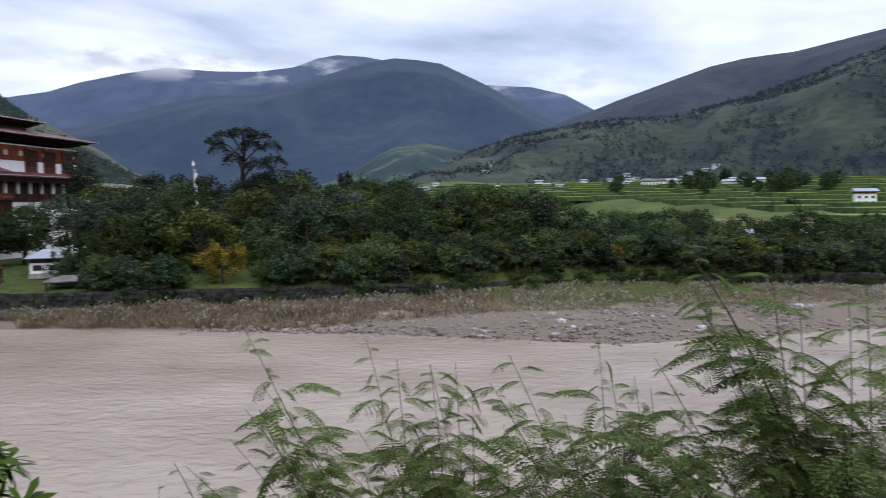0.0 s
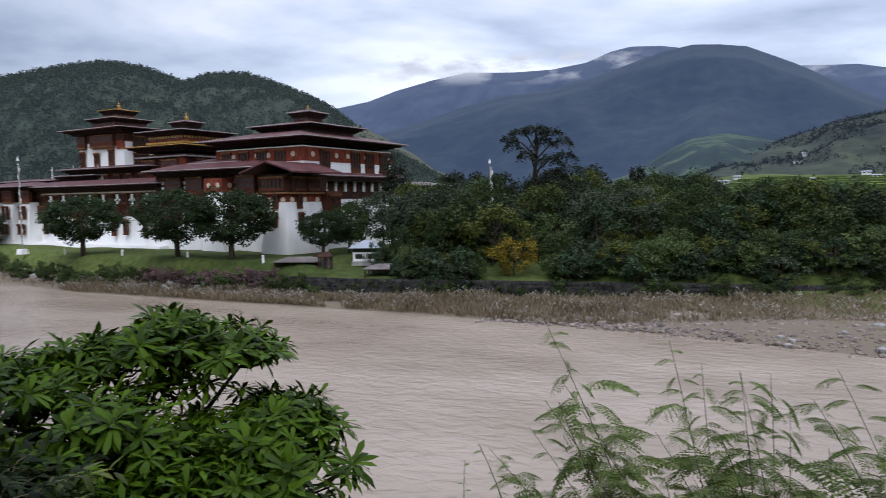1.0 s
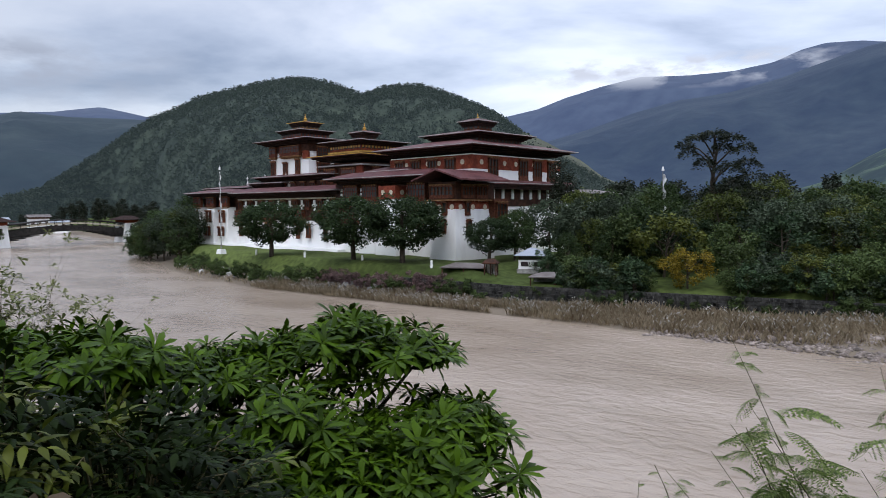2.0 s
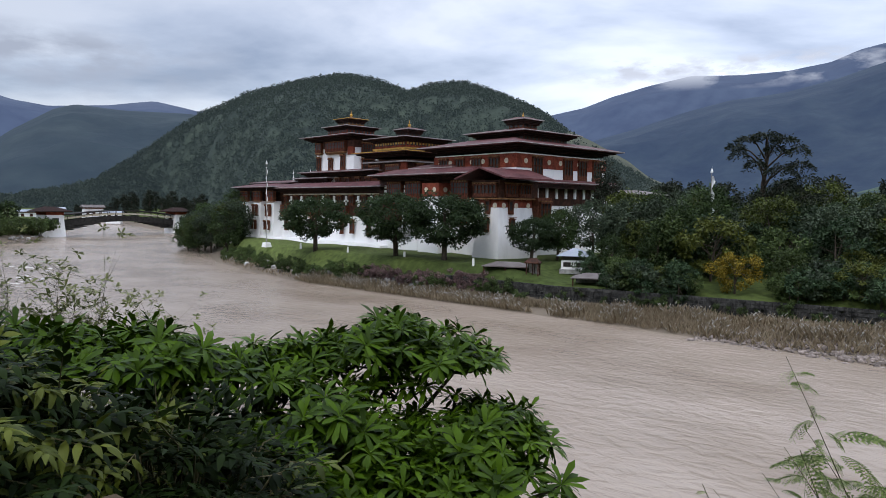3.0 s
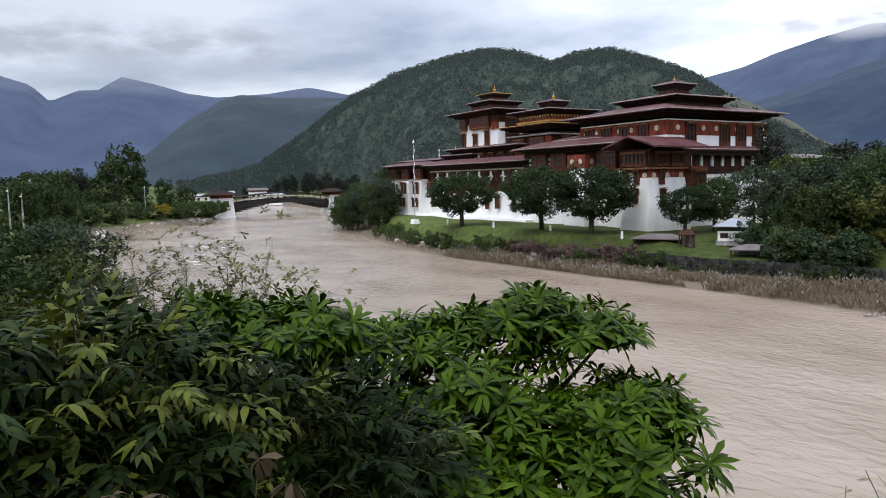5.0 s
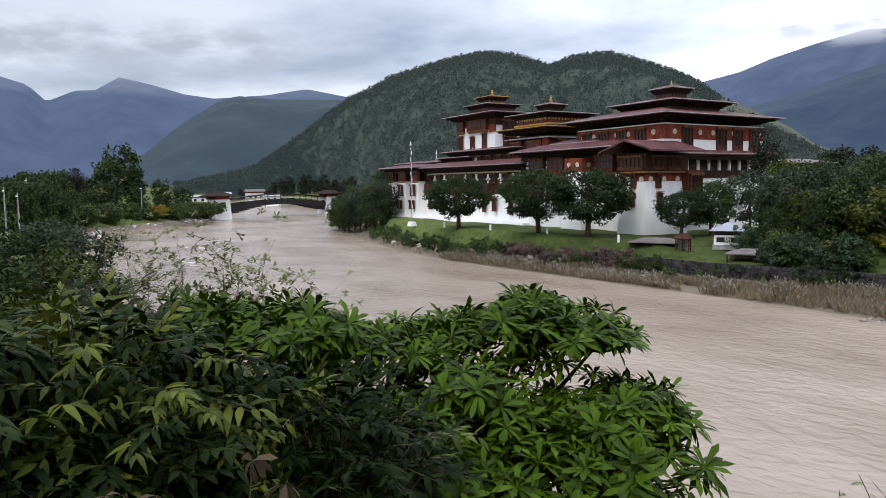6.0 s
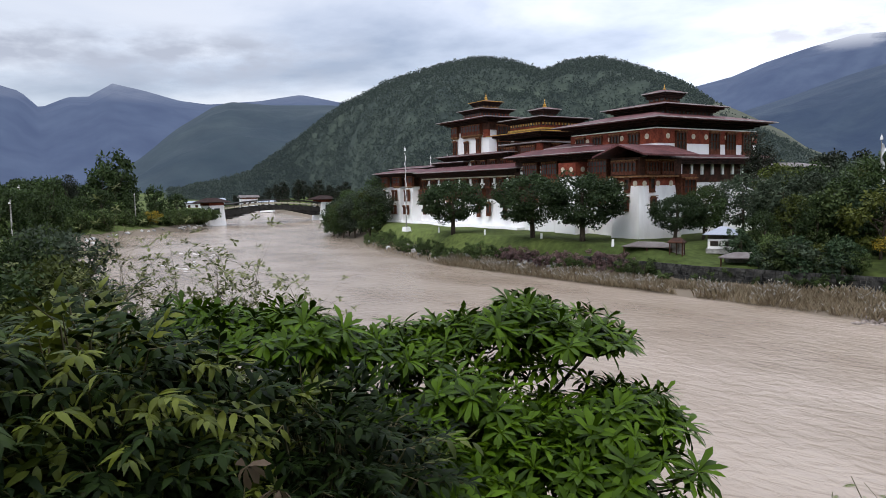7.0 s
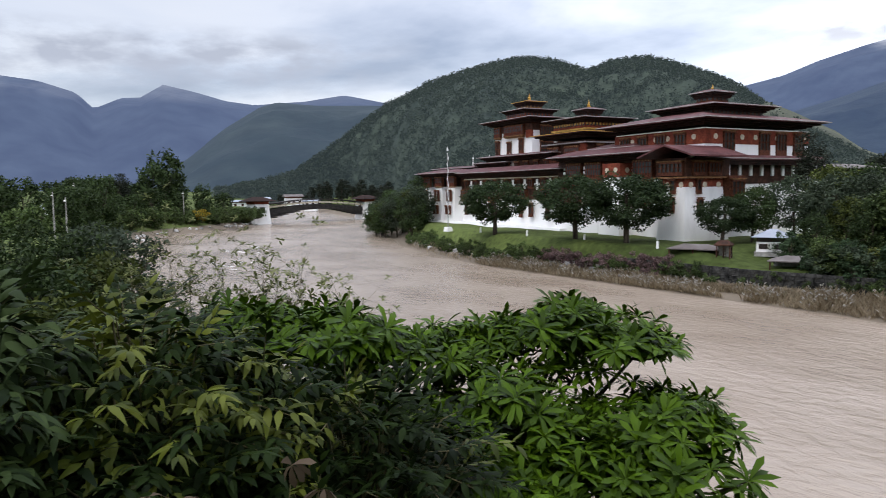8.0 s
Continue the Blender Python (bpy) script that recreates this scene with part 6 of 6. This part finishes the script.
def feather_shrub(root, stems, seed, label, leaf_len=0.25, spread=1.0, fill=20):
    r = np.random.default_rng(seed)
    root = np.array(root, float)
    ob = empty("feathery_shrub", Matrix.Translation(root), label, "shrub", "feathery shrubs below the viewpoint")
    shapes = [feather_leaf(r, leaf_len * q) for q in (0.8, 1.0, 1.15)]
    tv, tf = [], []
    places, rots, sc = [], [], []
    stems = list(stems)
    for _ in range(fill):
        t0, g0 = stems[r.integers(0, len(stems))]
        stems.append((np.array(t0) + r.normal(0, 0.16, 3) * (1.3, 0.8, 0.6) - (0, 0, r.uniform(0.12, 0.42)), 0.006))
    for tip, girth in stems:
        tip = np.array(tip, float)
        start = root + r.normal(0, 0.10, 3) * (1, 1, 0)
        mid = (start * 0.5 + tip * 0.5) + (r.normal(0, 0.10, 3) + (0.10, 0, 0.04)) * spread
        pts = [start * (1 - t) ** 2 + mid * 2 * t * (1 - t) + tip * t * t for t in np.linspace(0, 1, 12)]
        tube([p - root for p in pts], [girth * (1 - 0.8 * t) for t in np.linspace(0, 1, 12)], 5, tv, tf)
        total = float(np.linalg.norm(tip - start))
        n = int(max(7, total / 0.056))
        for k in range(n):
            t = 0.30 + 0.68 * (k + r.uniform(0, 0.6)) / n
            p = start * (1 - t) ** 2 + mid * 2 * t * (1 - t) + tip * t * t
            a = k * 2.4 + r.normal(0, 0.5)
            out = np.array((math.cos(a), math.sin(a), 0.1 + 0.6 * t + r.normal(0, 0.45)))
            x = unit(out)
            y = unit(np.cross((0, 0, 1.0), x))
            places.append(p - root), rots.append(np.stack([x, y, np.cross(x, y)], -1))
            sc.append(r.uniform(0.55, 1.2) * (1 if t < 0.85 else 0.5))
    v, f = join([(shapes[k % 3][0] * sc[k] @ rots[k].T + places[k], shapes[k % 3][1]) for k in range(len(places))])
    part("stem", mesh_of("stem", tv, tf, M_TWIG, True), ob)
    tagged(part("leaves", mesh_from("leaves", v, f, L_FEATHER), ob, "finely divided feathery leaves"), kind="stuff")


feather_shrub((0.05, 3.35, 9.2), [((-0.93, 3.33, 11.42), 0.006), ((-0.83, 3.2, 11.06), 0.009), ((-0.36, 3.42, 11.34), 0.006), ((-0.22, 3.5, 11.22), 0.006), ((0.07, 3.41, 11.22), 0.006), ((-0.12, 3.14, 10.98), 0.009), ((-0.6, 3.1, 10.9), 0.009), ((-0.35, 3.2, 10.75), 0.008), ((0.1, 3.1, 10.8), 0.008)], 31, "feathery green shrub with upright young shoots")
feather_shrub((0.75, 3.2, 9.3), [((0.33, 3.4, 11.26), 0.006), ((0.73, 3.26, 11.36), 0.006), ((0.88, 3.19, 11.2), 0.006), ((0.55, 3.12, 11.05), 0.006), ((1.05, 3.0, 11.05), 0.006), ((0.35, 3.1, 10.85), 0.009), ((0.8, 3.0, 10.8), 0.009)], 32, "feathery green shrub leaning over the river bank")
feather_shrub((1.55, 2.55, 10.0), [((0.92, 2.75, 11.86), 0.011), ((1.0, 2.82, 11.66), 0.006), ((1.31, 2.8, 11.72), 0.009), ((1.49, 2.57, 11.62), 0.006), ((1.62, 2.5, 11.5), 0.006), ((1.17, 2.8, 11.33), 0.006), ((1.4, 2.44, 11.25), 0.006), ((1.75, 2.4, 11.4), 0.006), ((1.1, 2.6, 11.1), 0.009), ((1.9, 2.3, 11.6), 0.006)], 33, "tall feathery shrub with a dark woody stem")
feather_shrub((-1.2, 3.25, 9.6), [((-1.22, 3.18, 10.82), 0.008), ((-1.3, 3.2, 10.72), 0.006)], 34, "thin sprig rising from the river bank", 0.08, 1.0, 0)


def leafy_shrub(name, label, root, tips, seed, length, width, material, leaves=9, droop=0.5, rise=5, per=7, girth=0.012, jitter=0.12):
    """Stems that end in loose tufts of leaves."""
    r = np.random.default_rng(seed)
    root = np.array(root, float)
    ob = empty(name, Matrix.Translation(root), label, "shrub")
    shapes = [whorl(r, leaves, length, width, droop, rise) for _ in range(4)]
    tv, tf, places, axes = [], [], [], []
    for tip in tips:
        tip = np.array(tip, float)
        start = root + r.normal(0, 0.12, 3) * (1, 1, 0)
        mid = (start + tip) / 2 + r.normal(0, 0.08, 3)
        tube([start - root, mid - root, tip - root], [girth, girth * 0.7, girth * 0.3], 5, tv, tf)
        for k in range(per):
            t = 1 - 0.5 * k / per
            p = start * (1 - t) ** 2 + mid * 2 * t * (1 - t) + tip * t * t + r.normal(0, jitter, 3) * (k > 0)
            if k:
                tube([(start * (1 - t) ** 2 + mid * 2 * t * (1 - t) + tip * t * t) - root, p - root], [girth * 0.3, girth * 0.15], 3, tv, tf)
            places.append(p - root), axes.append(unit(np.array((0, 0, 1.0)) + r.normal(0, 0.35, 3)))
    v, f = set_out(shapes, np.array(places), np.array(axes), r.uniform(0.7, 1.15, len(places)), r)
    part("stem", mesh_of("stem", tv, tf, M_TWIG, True), ob)
    tagged(part("leaves", mesh_from("leaves", v, f, material), ob), kind="stuff")


def ovate(length, width, droop):
    """One pointed oval leaf along +x, folded at the midrib and bending down to its tip."""
    v = [(0, 0, 0)]
    for t, w in ((0.22, 0.72), (0.45, 1.0), (0.72, 0.66)):
        x, z = length * (t - 0.12 * droop * t * t), -droop * length * t * t
        v += [(x, w * width / 2, z - 0.10 * w * width), (x, 0, z), (x, -w * width / 2, z - 0.10 * w * width)]
    v.append((length * (1 - 0.12 * droop), 0, -droop * length))
    f = [(0, 2, 1), (0, 3, 2), (7, 8, 10), (8, 9, 10)]
    for a in (1, 4):
        f += [(a, a + 1, a + 4), (a, a + 4, a + 3), (a + 1, a + 2, a + 5), (a + 1, a + 5, a + 4)]
    return np.array(v, float), np.array(f)


def spray(r, length, width, count, droop):
    """A shoot along +x: leaves in two loose ranks, smaller and closer to its tip."""
    out = []
    for k in range(count):
        t = k / (count - 1)
        v, f = ovate(length * (1 - 0.35 * t) * r.uniform(0.8, 1.15), width * (1 - 0.3 * t), droop * r.uniform(0.5, 1.4))
        a = (1 if k % 2 else -1) * radians(72 - 55 * t) + r.normal(0, 0.22)
        b = radians(r.normal(8 + 26 * t, 14))
        R1 = np.array([[math.cos(b), 0, -math.sin(b)], [0, 1, 0], [math.sin(b), 0, math.cos(b)]])
        R2 = np.array([[math.cos(a), -math.sin(a), 0], [math.sin(a), math.cos(a), 0], [0, 0, 1]])
        out.append((v @ (R2 @ R1).T + (0.24 * t, 0, 0.02 * t), f))
    return join(out)


def broad_shrub(label, root, mounds, seed, length, width, droop, young, material):
    """A mound of leafy shoots: each mound is a centre, its radii and its number of shoots; the share young has pale new leaves."""
    r = np.random.default_rng(seed)
    root = np.array(root, float)
    ob = empty("broad_leaved_shrub", Matrix.Translation(root), label, "shrub", "broad-leaved shrubs below the viewpoint")
    shapes = [spray(r, length, width, 9, droop) for _ in range(6)]
    tv, tf = [], []
    sets = {False: [], True: []}
    for c, rad, n in mounds:
        c, rad = np.array(c), np.array(rad)
        d = unit(r.normal(size=(n, 3)) + (0.1, -0.1, 0.5))
        depth = r.uniform(0, 1, n) ** 0.6
        for k in range(n):
            p = c + d[k] * rad * (0.45 + 0.55 * depth[k]) * r.uniform(0.9, 1.08)
            x = unit(d[k] * (1, 1, 0.25) + r.normal(0, 0.3, 3) + (0, 0, -0.12))
            y = unit(np.cross((0, 0, 1.0), x) + r.normal(0, 0.15, 3))
            z = unit(np.cross(x, y))
            m = np.stack([x, np.cross(z, x), z], -1)
            v, f = shapes[k % 6]
            pale = depth[k] > 0.55 and d[k][2] > 0.25 and r.random() < young
            sets[bool(pale)].append((v * r.uniform(0.75, 1.15) @ m.T + p - root, f))
            if k % 2 == 0:
                s0 = (c - (0, 0, rad[2] * 0.8)) * 0.6 + root * 0.4
                tube([s0 - root, (s0 + p) / 2 - root + r.normal(0, 0.04, 3), p - root, p + x * 0.2 - root], [0.012, 0.008, 0.005, 0.002], 4, tv, tf)
    part("stem", mesh_of("stem", tv, tf, M_TWIG, True), ob)
    for pale, mat, name in ((False, material, "leaves"), (True, L_BROAD, "young_leaves")):
        if sets[pale]:
            v, f = join(sets[pale])
            tagged(part(name, mesh_from(name, v, f, mat), ob, "pale yellow-green young leaves" if pale else ""), kind="stuff")


# all but the young leaves of these two take the shade-darkened colour
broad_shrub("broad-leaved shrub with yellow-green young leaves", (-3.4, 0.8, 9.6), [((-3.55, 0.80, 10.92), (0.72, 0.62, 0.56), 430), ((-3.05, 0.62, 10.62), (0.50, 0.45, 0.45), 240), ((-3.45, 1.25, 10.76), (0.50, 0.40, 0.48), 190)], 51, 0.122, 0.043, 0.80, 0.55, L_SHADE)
broad_shrub("broad-leaved shrub under the whorled tree, shade in its leaf colour", (-3.2, 1.7, 9.4), [((-3.25, 1.70, 10.52), (0.75, 0.70, 0.50), 400), ((-2.70, 1.15, 10.35), (0.55, 0.50, 0.42), 180), ((-3.75, 2.10, 10.45), (0.7, 0.6, 0.4), 150)], 52, 0.122, 0.038, 0.6, 0.12, L_SHADE)
broad_shrub("grey-green shrub with large hanging leaves", (-3.3, 0.2, 9.8), [((-3.45, 0.12, 11.02), (0.60, 0.36, 0.58), 320), ((-2.95, 0.22, 10.62), (0.42, 0.32, 0.45), 130)], 55, 0.130, 0.050, 1.0, 0.08, L_MATTE)


leafy_shrub("twiggy_shrub", "sparse olive twiggy shrub over the water", (-7.0, 2.4, 7.5), [(-7.33, 1.91, 11.66), (-7.02, 2.81, 11.45), (-6.85, 3.16, 11.32), (-7.14, 2.42, 11.26), (-7.24, 2.13, 11.32), (-6.93, 2.91, 11.1), (-6.65, 3.46, 10.98), (-6.52, 3.68, 10.93), (-7.23, 2.0, 10.96), (-7.4, 1.6, 11.2), (-7.1, 2.6, 11.0), (-7.3, 2.2, 10.8), (-6.9, 2.7, 10.7)], 53, 0.066, 0.028, L_OLIVE, 7, 0.3, 30, 170, 0.006, 0.22)
leafy_shrub("withered_plant", "withered brown curled leaves on thin stems", (-2.2, 0.75, 10.2), [(-2.27, 0.5, 11.16), (-2.22, 0.63, 11.14), (-2.14, 0.9, 11.2), (-2.08, 0.98, 11.12)], 54, 0.085, 0.040, L_WITHERED, 6, 1.1, 0, 2, 0.005, 0.03)
